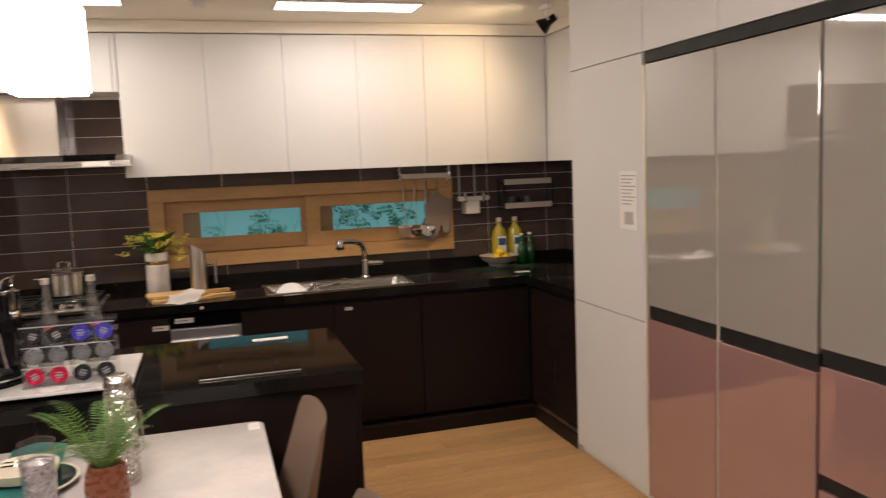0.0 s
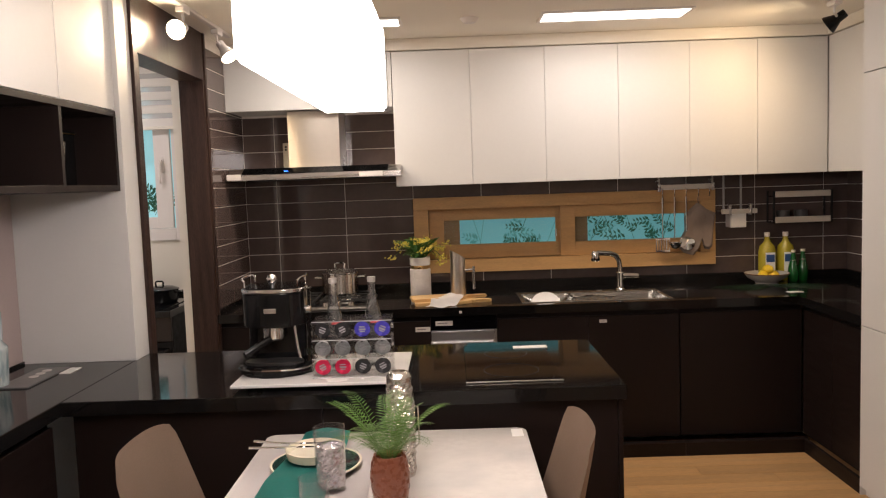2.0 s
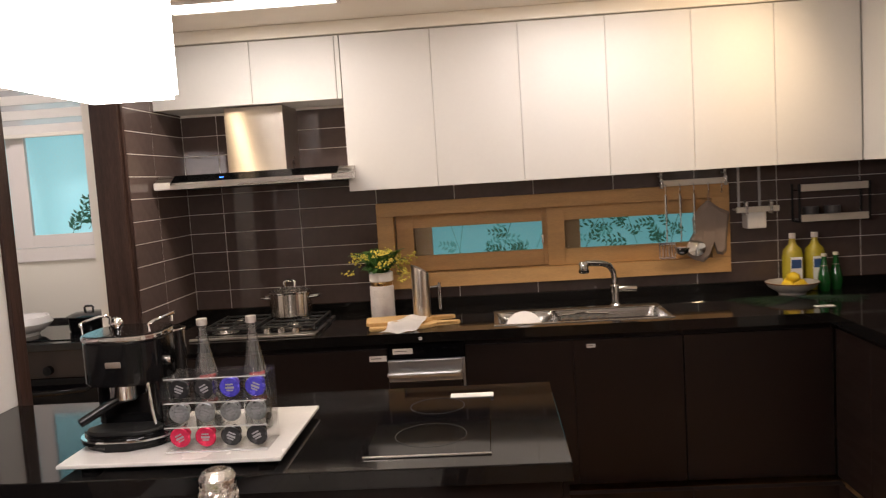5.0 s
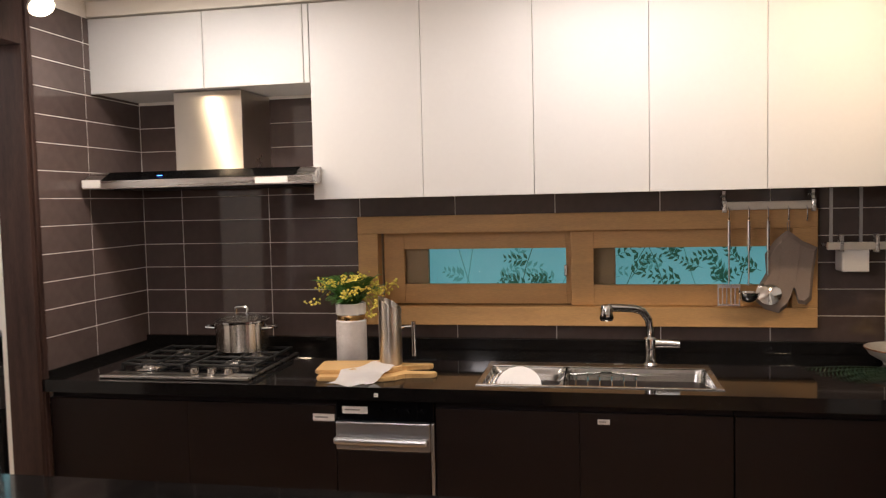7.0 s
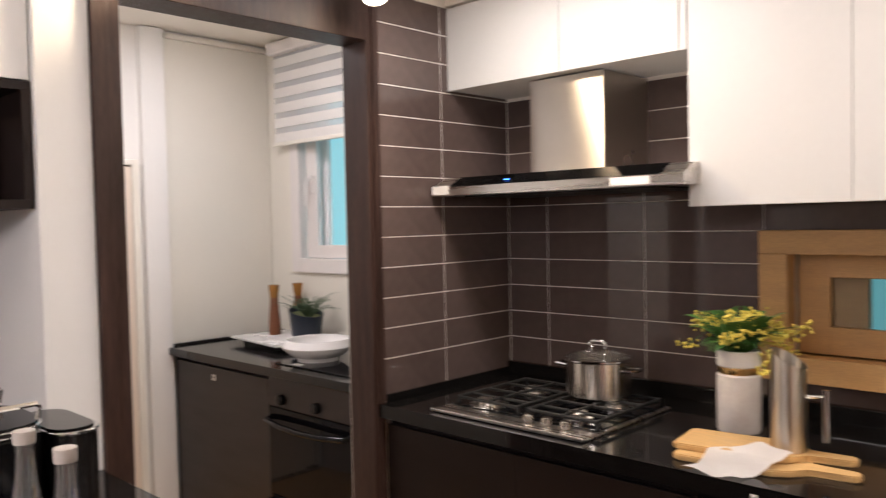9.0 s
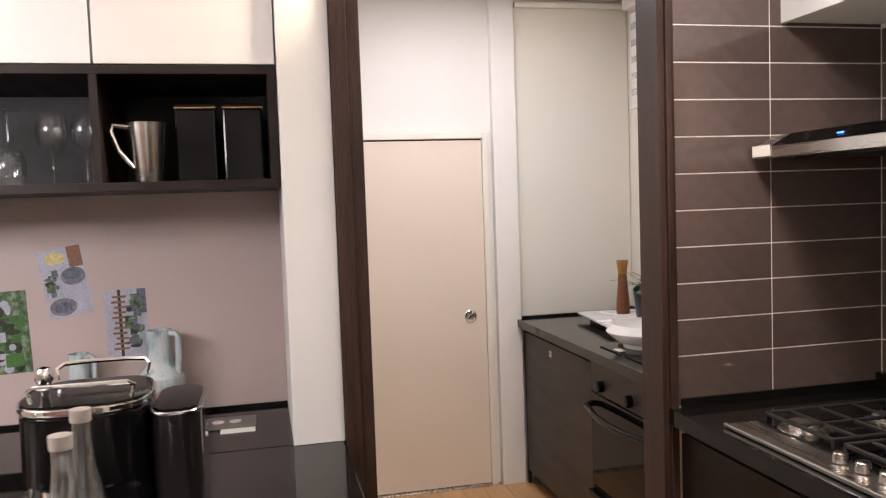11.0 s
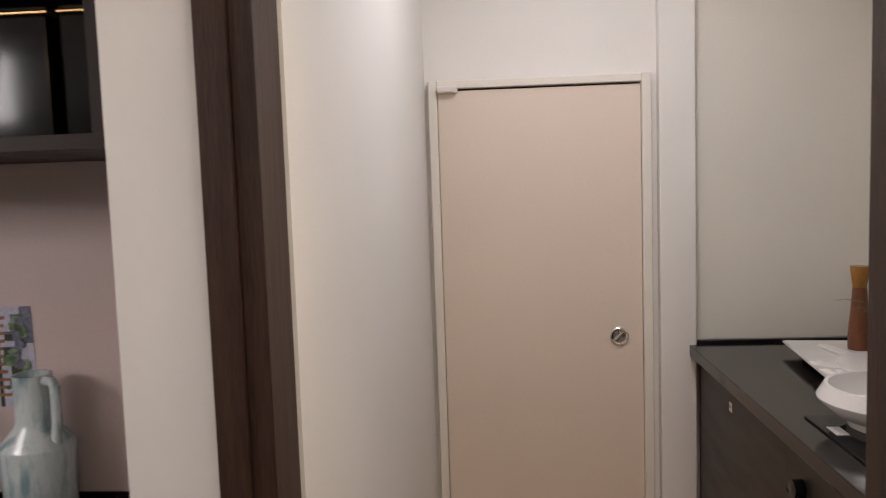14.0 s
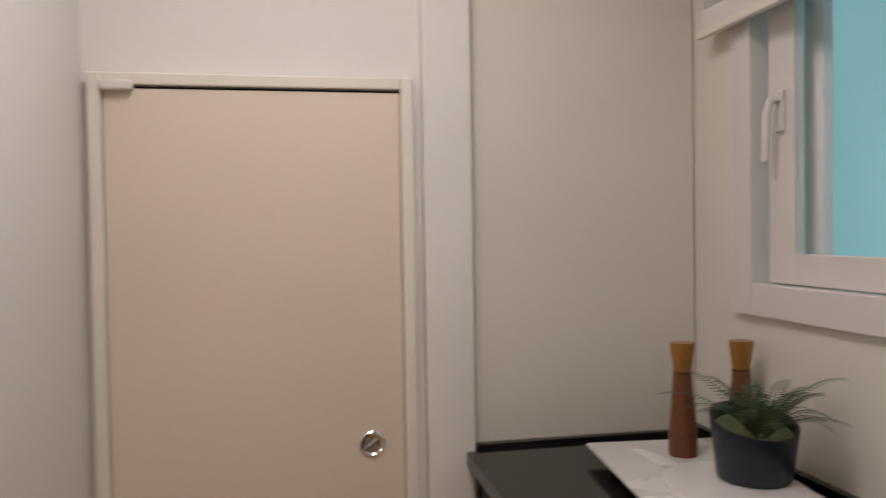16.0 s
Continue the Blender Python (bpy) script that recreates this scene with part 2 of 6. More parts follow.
def thin(name, edge, body=0.04, tint=(1, 1, 1), power=3.0, least=0.03):
    """Thin-walled clear glass or acrylic: see-through, with gloss that grows towards grazing views and a faint milky body."""
    m = bpy.data.materials.new(name)
    m.use_nodes = True
    n, k = m.node_tree.nodes, m.node_tree.links
    n.remove(n["Principled BSDF"])
    see, gloss, milk, lw = n.new("ShaderNodeBsdfTransparent"), n.new("ShaderNodeBsdfGlossy"), n.new("ShaderNodeBsdfDiffuse"), n.new("ShaderNodeLayerWeight")
    one, two = n.new("ShaderNodeMixShader"), n.new("ShaderNodeMixShader")
    see.inputs["Color"].default_value = (*tint, 1)
    gloss.inputs["Roughness"].default_value = 0.04
    milk.inputs["Color"].default_value = (0.75, 0.75, 0.75, 1)
    lw.inputs["Blend"].default_value = 0.5
    rise, keep = n.new("ShaderNodeMath"), n.new("ShaderNodeMath")
    rise.operation, keep.operation = "POWER", "MULTIPLY_ADD"
    rise.inputs[1].default_value, keep.inputs[1].default_value, keep.inputs[2].default_value = power, edge, least
    k.new(lw.outputs["Facing"], rise.inputs[0]), k.new(rise.outputs[0], keep.inputs[0])
    one.inputs["Fac"].default_value = body
    k.new(see.outputs[0], one.inputs[1]), k.new(milk.outputs[0], one.inputs[2])
    k.new(keep.outputs[0], two.inputs["Fac"])
    k.new(one.outputs[0], two.inputs[1]), k.new(gloss.outputs[0], two.inputs[2])
    k.new(two.outputs[0], n["Material Output"].inputs["Surface"])
    return m


GLASS, PANE, ACRYL = thin("clear_glass", 0.75, 0.012, (0.97, 0.97, 0.97)), clear("window_glass", ior=1.2), thin("clear_acrylic", 0.4, 0.010)
ACRYLEDGE = thin("clear_acrylic_edge", 0.4, 0.40)
BOTTLE = thin("bottle_glass", 0.85, 0.05, (0.96, 0.97, 0.97), 1.5, 0.11)
CAPM = mat("frosted_bottle_cap", (0.50, 0.46, 0.43), 0.35, 0.3)
CAPRINT = mat("capsule_print_grey", (0.26, 0.26, 0.28), 0.4)
SMOKE = mat("smoked_tank", (0.012, 0.011, 0.011), 0.06, vary=0.1)
# OAK darkened for the outer sash: the shade behind the panes is in the colour
SHADEDOAK = mat("oak_shaded_sash", (0.30, 0.20, 0.09), 0.5, vary=0.1, scale=5, grain=(1, 6, 6))
# pale leaf print: its emission replaces light falling on it
PRINTPALE = glow("glowing_pale_leaf_print", (0.055, 0.19, 0.175), 0.6)
LED = glow("led_diffuser", (1.0, 0.93, 0.86), 5)
SHADE = glow("pendant_shade", (1.0, 0.885, 0.85), 22.0)
SOFTLED = glow("soft_led_diffuser", (1.0, 0.93, 0.88), 3.0)
BULB = glow("spot_lens", (1.0, 0.80, 0.52), 75)
BLUELED = glow("blue_led", (0.05, 0.2, 1.0), 6)
# panels behind the windows emit their own brightness, since no lamp reaches them
TURQ = glow("glowing_turquoise_backdrop", (0.13, 0.34, 0.36), 0.54)
TURQB = glow("brighter_glowing_backdrop", (0.30, 0.56, 0.60), 0.62)
# dark leaf print: weak emission keeps it from rendering black
PRINTLEAF = glow("glowing_leaf_print", (0.012, 0.062, 0.034), 0.55)


# ---- mesh helpers ----
ORIGIN = {}


def box(bm, x0, x1, y0, y1, z0, z1, bevel=0.0, seg=2):
    made = bmesh.ops.create_cube(bm, size=1)["verts"]
    for v in made:
        v.co = ((x0 + x1) / 2 + v.co.x * (x1 - x0), (y0 + y1) / 2 + v.co.y * (y1 - y0), (z0 + z1) / 2 + v.co.z * (z1 - z0))
    if bevel:
        edges = list({e for v in made for e in v.link_edges})
        bmesh.ops.bevel(bm, geom=edges, offset=bevel, segments=seg, affect="EDGES", profile=0.5)
    return bm


def boxes(*rows, bevel=0.0):
    bm = bmesh.new()
    for r in rows:
        box(bm, *r, bevel=bevel)
    return bm


def lathe(bm, profile, cx=0, cy=0, seg=28, sx=1.0, sy=1.0, wobble=0.0):
    rings = []
    for r, z in profile:
        rings.append([bm.verts.new((cx + sx * r * math.cos(a) * (1 + wobble * math.sin(3 * a + 9 * z)), cy + sy * r * math.sin(a), z)) for a in (2 * math.pi * i / seg for i in range(seg))])
    for a, b in zip(rings, rings[1:]):
        for i in range(seg):
            bm.faces.new((a[i], a[(i + 1) % seg], b[(i + 1) % seg], b[i]))
    return bm


def tube(bm, pts, r, seg=8, taper=1.0):
    pts = [Vector(p) for p in pts]
    rings, side = [], None
    for i, p in enumerate(pts):
        d = (pts[min(i + 1, len(pts) - 1)] - pts[max(i - 1, 0)]).normalized()
        if side is None:
            side = d.orthogonal().normalized()
        side = (side - d * side.dot(d)).normalized()
        up = d.cross(side)
        rr = r * (1 + (taper - 1) * i / max(1, len(pts) - 1))
        rings.append([bm.verts.new(p + (side * math.cos(a) + up * math.sin(a)) * rr) for a in (2 * math.pi * k / seg for k in range(seg))])
    for a, b in zip(rings, rings[1:]):
        for i in range(seg):
            bm.faces.new((a[i], a[(i + 1) % seg], b[(i + 1) % seg], b[i]))
    bm.faces.new(rings[0]), bm.faces.new(rings[-1])
    return bm


def prism(bm, outline, z0, z1):
    lo, hi = [bm.verts.new((x, y, z0)) for x, y in outline], [bm.verts.new((x, y, z1)) for x, y in outline]
    bm.faces.new(lo), bm.faces.new(hi)
    for i in range(len(outline)):
        j = (i + 1) % len(outline)
        bm.faces.new((lo[i], lo[j], hi[j], hi[i]))
    return bm


def rounded(x0, x1, y0, y1, r, n=6):
    pts = []
    for cx, cy, a in ((x1 - r, y1 - r, 0), (x0 + r, y1 - r, 90), (x0 + r, y0 + r, 180), (x1 - r, y0 + r, 270)):
        pts += [(cx + r * math.cos(radians(a + 90 * i / n)), cy + r * math.sin(radians(a + 90 * i / n))) for i in range(n + 1)]
    return pts


def holed(outer, inner, d0, d1, upright=False):
    """A slab from d0 to d1 with one rectangular opening; upright lays it in a wall running along x."""
    bm = bmesh.new()
    corners = lambda r, d: [bm.verts.new((a, d, c) if upright else (a, c, d)) for a, c in ((r[0], r[2]), (r[1], r[2]), (r[1], r[3]), (r[0], r[3]))]
    o0, o1, i0, i1 = corners(outer, d0), corners(outer, d1), corners(inner, d0), corners(inner, d1)
    for k in range(4):
        n = (k + 1) % 4
        for f in ((o0[k], o0[n], i0[n], i0[k]), (o1[k], o1[n], i1[n], i1[k]), (o0[k], o0[n], o1[n], o1[k]), (i0[k], i0[n], i1[n], i1[k])):
            bm.faces.new(f)
    return bm


def part(name, bm, material, parent=None, label="", smooth=False):
    """Links a bmesh, given in room coordinates, as one mesh, under a thing or a part of it."""
    base = ORIGIN.get(parent.name, Vector((0, 0, 0))) if parent else Vector((0, 0, 0))
    bmesh.ops.translate(bm, verts=bm.verts, vec=-base)
    bmesh.ops.recalc_face_normals(bm, faces=bm.faces)
    if smooth:
        for f in bm.faces:
            f.smooth = True
        for e in bm.edges:
            if len(e.link_faces) == 2 and e.calc_face_angle(0) > radians(38):
                e.smooth = False
    me = bpy.data.meshes.new(name)
    bm.to_mesh(me)
    bm.free()
    me.materials.append(material)
    ob = new(name, me)
    if parent:
        ob.parent = parent
        ORIGIN[ob.name] = base
    if label:
        ob["label"] = label
    return ob


def thing(name, at, label, category, group="", kind=""):
    ob = new(name)
    ob.location = at
    ob.empty_display_size = 0.05
    ORIGIN[ob.name] = Vector(at)
    return tagged(ob, label, category, group, kind)


def solo(name, bm, material, label, category, group="", kind="", smooth=False):
    return tagged(part(name, bm, material, None, "", smooth), label, category, group, kind)


def setting(name, bm, material, label="", category=""):
    return solo(name, bm, material, label or name.replace("_", " "), category or name.split("_")[0], kind="structure")


def quad(bm, *pts):
    bm.faces.new([bm.verts.new(p) for p in pts])


Z, UZ, BZ, CEILING = 0.872, 0.887, 0.905, 2.43
N, W = 5.430, -1.270

# ---- the shell ----
floor = setting("floor", prism(bmesh.new(), [(-1.86, -1.3), (2.74, -1.3), (2.74, 5.6), (-3.27, 5.6), (-3.27, 3.7), (-1.86, 3.7)], -0.1, -0.012), GROUT, "oak laminate plank floor", "floor")
setting("ceiling", boxes((-1.9, 2.8, -1.3, 5.6, CEILING, CEILING + 0.1)), CEIL, "white papered kitchen ceiling", "ceiling")
setting("ceiling_utility", boxes((-3.27, -1.402, 3.6, 5.6, 2.575, 2.65)), CEIL, "white utility room ceiling", "ceiling")
wall_north = setting("wall_north", holed((W - 0.14, 2.7, 0, 2.43), (-0.09, 1.675, 1.05, 1.405), N - 0.0015, 5.58, True), GROUT, "brown tiled kitchen wall with pale grout", "wall")
wall_tile = setting("wall_west", boxes((W - 0.14, W + 0.0015, 4.69, N - 0.0015, 0, 2.43)), GROUT, "brown tiled wall beside the gas hob", "wall")
wall_short = setting("wall_corner", boxes((2.6345, 2.639, 3.906, 5.4285, Z, 1.56)), GROUT, "brown tiled return wall behind the short counter", "wall")
setting("wall_east", boxes((2.64, 2.74, -1.3, 5.58, 0, 2.43)), WALL, "white papered wall behind the tall cabinets", "wall")
setting("wall_south", boxes((-1.9, 2.64, -1.3, -1.2, 0, 2.43)), WALL, "white papered wall", "wall")
setting("wall_niche", boxes((-1.86, -1.76, -1.2, 3.53, 0, 2.43)), WALL, "white papered wall behind the coffee bar", "wall")
setting("niche_panel", boxes((-1.759, -1.750, 1.2, 3.534, Z, 1.60)), MAUVE, "mauve laminate back panel of the coffee bar", "panel")
setting("pillar_white", boxes((-1.750, -1.272, 3.534, 3.675, Z, 2.43), bevel=0.002), WHITE, "white lacquered end panel standing on the counter", "panel")
setting("wall_utility_south", prism(bmesh.new(), [(-3.224, 3.70), (-1.402, 3.70), (-1.402, 3.764), (-3.224, 3.834)], 0, 2.575), WALL, "white papered utility room wall", "wall")
setting("wall_utility_north", holed((-3.25, W - 0.141, 0, 2.575), (-2.824, -1.704, 1.33, 2.34), 5.467, 5.612, True), CREAM, "cream utility room wall under the window", "wall")
setting("wall_utility_west", boxes((-3.25, -3.119, 3.83, 3.855, 0, 2.575), (-3.25, -3.119, 4.642, 5.467, 0, 2.575), (-3.25, -3.119, 3.855, 4.642, 1.882, 2.575)), WALL, "white papered wall around the utility door", "wall")
setting("wall_utility_partition", boxes((-1.46, W - 0.142, 4.69, 5.467, 0, 2.575)), CREAM, "cream utility room wall", "wall")
setting("panel_utility", boxes((-3.118, -3.110, 4.8035, 5.462, 0.90, 2.53)), CREAM, "cream laminate panel above the utility counter", "panel")
setting("pilaster_utility", boxes((-3.118, -3.069, 4.674, 4.802, 0, 2.57), bevel=0.003), WALL, "white boxed pilaster beside the utility door", "trim")
setting("trim_utility", boxes((-3.11, -3.084, 4.817, 5.462, 2.53, 2.555), (-3.084, -1.584, 5.442, 5.464, 2.53, 2.555)), CREAM, "cream cornice strip", "trim")

# doorway lined with wenge
frame_door = thing("doorway_frame", (-1.33, 3.72, 0), "dark wenge veneered doorway lining with bulkhead", "door frame", kind="structure")
part("jamb", boxes((-1.40, -1.258, 3.676, 3.722, 0, CEILING), bevel=0.002), WENGE, frame_door)
part("stop", boxes((-1.40, -1.268, 3.7225, 3.758, 0, 2.17), bevel=0.002), WENGE, frame_door)
part("jamb", boxes((-1.40, -1.266, 4.642, 4.6635, 0, CEILING), bevel=0.002), WENGE, frame_door)
part("architrave", boxes((-1.40, -1.256, 4.664, 4.689, 0, CEILING), bevel=0.002), WENGE, frame_door)
part("head", boxes((-1.40, -1.262, 3.723, 4.641, 2.172, CEILING - 0.002), bevel=0.002), WENGE, frame_door)

# utility door
door = thing("door_1", (-3.104, 4.24, 0), "closed peach laminate utility door with steel knob", "door", kind="structure")
leaf = part("leaf", boxes((-3.124, -3.099, 3.8795, 4.6155, 0.012, 1.842), bevel=0.003), PEACH, door)
part("casing", boxes((-3.144, -3.086, 3.846, 3.878, 0, 1.879), (-3.144, -3.086, 4.617, 4.652, 0, 1.879), (-3.144, -3.086, 3.878, 4.617, 1.849, 1.879), bevel=0.004), CREAM, door)
part("dark_gap", boxes((-3.154, -3.119, 3.878, 4.617, 1.843, 1.850)), BLACKM, door)
part("threshold", boxes((-3.144, -3.074, 3.88, 4.60, -0.01, 0.010), bevel=0.002), STEELH, door)
for name, prof, shade in (("knob_ring", [(0.024, 0.0), (0.024, 0.006), (0.030, 0.008), (0.034, 0.005), (0.034, 0.0)], CHROME), ("knob_recess", [(0.0, 0.002), (0.0245, 0.002)], STEELH)):
    bm = lathe(bmesh.new(), prof, seg=32)
    bmesh.ops.transform(bm, matrix=pose(-3.099, 4.528, 0.919, 0, 90, 0), verts=bm.verts)
    part(name, bm, shade, door, "round flush chrome pull" if shade is CHROME else "", True)
bm = boxes((-0.0055, 0.0055, -0.0235, 0.0235, 0.001, 0.008), bevel=0.003)
bmesh.ops.transform(bm, matrix=pose(-3.099, 4.528, 0.919, 0, 90, 0) @ pose(0, 0, 0, 0, 0, 40), verts=bm.verts)
part("turn_bar", bm, CHROME, door)
for z in (1.854, 0.0):
    part("pivot_hinge", boxes((-3.099, -3.069, 3.878, 3.955, z - 0.012 + (0.02 if z == 0 else -0.008), z + 0.012 + (0.02 if z == 0 else -0.008)), bevel=0.006), STEELH if z == 0 else PVC, door)

# kitchen window
win = thing("window_1", (0.79, 5.42, 0.98), "low sliding kitchen window in oak veneer", "window", kind="structure")
fr = part("window_frame", boxes((-0.18, 1.767, 5.382, 5.45, 1.397, 1.475), (-0.18, 1.767, 5.382, 5.45, 0.985, 1.068), (-0.18, -0.086, 5.382, 5.45, 1.068, 1.397), (1.668, 1.767, 5.382, 5.45, 1.068, 1.397), bevel=0.003), OAK, win)
part("reveal", boxes((-0.09, 1.675, 5.452, 5.58, 1.05, 1.062), (-0.09, 1.675, 5.452, 5.58, 1.397, 1.405)), OAK, win)
for name, x0, x1, g0, g1, y0, y1 in (("sash", -0.084, 0.80, 0.014, 0.75, 5.474, 5.500), ("sash", 0.773, 1.666, 0.87, 1.585, 5.424, 5.450)):
    s = part(name, boxes((x0, g0, y0, y1, 1.070, 1.395), (g1, x1, y0, y1, 1.070, 1.395), (g0, g1, y0, y1, 1.070, 1.16), (g0, g1, y0, y1, 1.32, 1.395), bevel=0.002), OAK, win)
    p = part("pane", boxes((g0 - 0.004, g1 + 0.004, (y0 + y1) / 2 - 0.002, (y0 + y1) / 2 + 0.002, 1.156, 1.324)), PANE, s)
    p.visible_shadow = False
part("outer_sash", boxes((-0.09, 0.118, 5.515, 5.545, 1.062, 1.397), (0.80, 0.965, 5.515, 5.545, 1.062, 1.397), (0.118, 0.80, 5.515, 5.545, 1.062, 1.13), (0.965, 1.675, 5.515, 5.545, 1.062, 1.13)), SHADEDOAK, win)
part("latch", boxes((0.742, 0.756, 5.458, 5.474, 1.195, 1.245), bevel=0.003), CHROME, win)

# utility window
win2 = thing("window_2", (-2.284, 5.452, 1.25), "white sliding utility window", "window", kind="structure")
part("window_frame", boxes((-2.884, -2.806, 5.448, 5.532, 1.255, 2.38), (-1.744, -1.644, 5.448, 5.532, 1.255, 2.38), (-2.806, -1.744, 5.448, 5.532, 1.255, 1.335), (-2.806, -1.744, 5.448, 5.532, 2.33, 2.38), bevel=0.003), PVC, win2)
for x0, x1, g0, g1, y0, hx in ((-2.779, -2.284, -2.679, -2.354, 5.482, -2.724), (-2.309, -1.759, -2.224, -1.864, 5.454, -1.814)):
    s = part("sash", boxes((x0, g0, y0, y0 + 0.026, 1.338, 2.328), (g1, x1, y0, y0 + 0.026, 1.338, 2.328), (g0, g1, y0, y0 + 0.026, 1.338, 1.41), (g0, g1, y0, y0 + 0.026, 2.25, 2.328), bevel=0.002), PVC, win2)
    p = part("pane", boxes((g0 - 0.003, g1 + 0.003, y0 + 0.011, y0 + 0.015, 1.407, 2.253)), PANE, s)
    p.visible_shadow = False
    part("handle_plate", boxes((hx - 0.014, hx + 0.014, y0 - 0.010, y0, 1.70, 1.80), bevel=0.004), PVC, s)
    bm = tube(bmesh.new(), [(hx, y0 - 0.008, 1.775), (hx, y0 - 0.030, 1.775), (hx - 0.004, y0 - 0.040, 1.74), (hx - 0.008, y0 - 0.040, 1.63)], 0.010)
    part("handle", bm, PVC, s, "pale grey lever handle", True)
part("jamb_liner", boxes((-2.824, -2.806, 5.534, 5.612, 1.335, 2.33), (-2.735, -2.668, 5.552, 5.577, 1.335, 2.33), (-1.744, -1.704, 5.534, 5.612, 1.335, 2.33)), PVC, win2)
blind = thing("roller_blind", (-2.304, 5.412, 1.98), "half-lowered white zebra roller blind", "blind")
for i in range(6):
    z0 = 1.995 + i * 0.085
    part("slat_fabric", boxes((-2.969, -1.624, 5.409, 5.412, z0, z0 + 0.052)), FABRIC, blind)
part("sheer", boxes((-2.969, -1.624, 5.4155, 5.417, 1.995, 2.49)), thin("sheer_fabric", 0.0, 0.45), blind)
part("bottom_bar", boxes((-2.979, -1.614, 5.4, 5.42, 1.975, 1.997), bevel=0.004), CREAM, blind)
part("cassette", boxes((-2.984, -1.609, 5.372, 5.442, 2.49, 2.56), bevel=0.01), PVC, blind)


def sprig(bm, x, y, z, ang, size, n, leaf_len, rnd):
    """A flat twig of paired pointed leaves in a plane of constant y."""
    dx, dz = math.cos(ang), math.sin(ang)
    for i in range(n):
        t = (i + 1) / n
        px, pz = x + dx * size * t, z + dz * size * t
        for s in (-1, 1):
            a = ang + s * radians(50) + rnd.uniform(-0.2, 0.2)
            l = leaf_len * rnd.uniform(0.7, 1.1) * (1 - 0.4 * t)
            ux, uz = math.cos(a), math.sin(a)
            quad(bm, (px, y, pz), (px + ux * l * 0.5 - uz * l * 0.2, y, pz + uz * l * 0.5 + ux * l * 0.2), (px + ux * l, y, pz + uz * l), (px + ux * l * 0.5 + uz * l * 0.2, y, pz + uz * l * 0.5 - ux * l * 0.2))
    quad(bm, (x - 0.002, y, z), (x + 0.002, y, z), (x + dx * size + 0.001, y, z + dz * size), (x + dx * size - 0.001, y, z + dz * size))


# backdrops and branch prints glow in place of light on them; none is a lamp
setting("backdrop_1", boxes((-0.4, 2.1, 5.76, 5.77, 0.9, 1.7)), TURQ, "turquoise panel behind the kitchen window, made to glow as if lit", "backdrop")
setting("backdrop_2", boxes((-3.124, -1.45, 5.812, 5.822, 1.1, 2.57)), TURQB, "turquoise panel behind the utility window, made to glow as if lit", "backdrop")
rnd = random.Random(4)
bm = bmesh.new()
for x0, x1, count in ((0.45, 0.80, 5), (0.93, 1.30, 8), (1.30, 1.66, 8)):
    for i in range(count):
        x, z = rnd.uniform(x0, x1), rnd.uniform(1.12, 1.27)
        sprig(bm, x, 5.752, z, radians(rnd.choice((15, 165)) + rnd.uniform(-40, 40)), rnd.uniform(0.09, 0.16), 5, 0.050, rnd)
for x, lean in ((0.50, 0.10), (0.98, 0.16), (1.22, -0.12), (1.50, 0.10)):
    tube(bm, [(x, 5.754, 1.05), (x + lean * 0.3, 5.754, 1.14), (x + lean * 0.5, 5.754, 1.22), (x + lean, 5.754, 1.36)], 0.0025, 4)
solo("printed_branches", bm, PRINTLEAF, "dark green leafy branches printed on turquoise panel, made to glow faintly", "print", kind="stuff")
bm = bmesh.new()
for i in range(9):
    sprig(bm, rnd.uniform(0.12, 1.6), 5.756, rnd.uniform(1.12, 1.27), radians(rnd.choice((30, 150)) + rnd.uniform(-40, 40)), rnd.uniform(0.10, 0.18), 5, 0.055, rnd)
for x, lean in ((0.24, 0.06), (0.30, -0.10), (0.68, 0.14), (1.36, -0.10)):
    tube(bm, [(x, 5.757, 1.05), (x + lean * 0.4, 5.757, 1.16), (x + lean, 5.757, 1.37)], 0.003, 4)
solo("printed_branches", bm, PRINTPALE, "faint grey-green branches printed on turquoise panel, made to glow faintly", "print", kind="stuff")
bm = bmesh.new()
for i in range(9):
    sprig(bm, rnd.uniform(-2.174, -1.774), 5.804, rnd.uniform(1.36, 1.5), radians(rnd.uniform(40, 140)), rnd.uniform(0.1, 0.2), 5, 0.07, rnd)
solo("printed_branches", bm, PRINTLEAF, "dark green leafy branches printed on turquoise panel, made to glow faintly", "print", kind="stuff")

# ---- kitchen units ----
SEAMS = [-0.262, 0.202, 0.647, 1.084, 1.508, 1.912, 2.330]
for a, b in zip(SEAMS, SEAMS[1:]):
    c = thing("wall_cabinet", ((a + b) / 2, 5.25, 1.556), "handleless white lacquered wall cabinet with closed door", "cabinet", "wall cabinets over the sink")
    part("body", boxes((a + 0.001, b - 0.001, 5.082, 5.425, 1.562, 2.36)), WHITE, c)
    part("door", boxes((a + 0.0009, b - 0.0009, 5.060, 5.080, 1.556, 2.356), bevel=0.002), WHITE, c)
c = thing("wall_cabinet", (2.48, 4.5, 1.556), "handleless white lacquered wall cabinet beside the tall unit", "cabinet", "wall cabinets over the sink")
part("body", boxes((2.352, 2.635, 4.010, 5.42, 1.562, 2.36)), WHITE, c)
for y0, y1 in ((4.010, 4.53), (4.534, 5.056)):
    part("door", boxes((2.332, 2.350, y0, y1, 1.556, 2.356), bevel=0.002), WHITE, c)
c = thing("hood_cabinet", (-0.77, 5.25, 2.035), "white lacquered bridging cabinet above the cooker hood", "cabinet")
part("body", boxes((W + 0.003, -0.275, 5.082, 5.425, 2.04, 2.36)), WHITE, c)
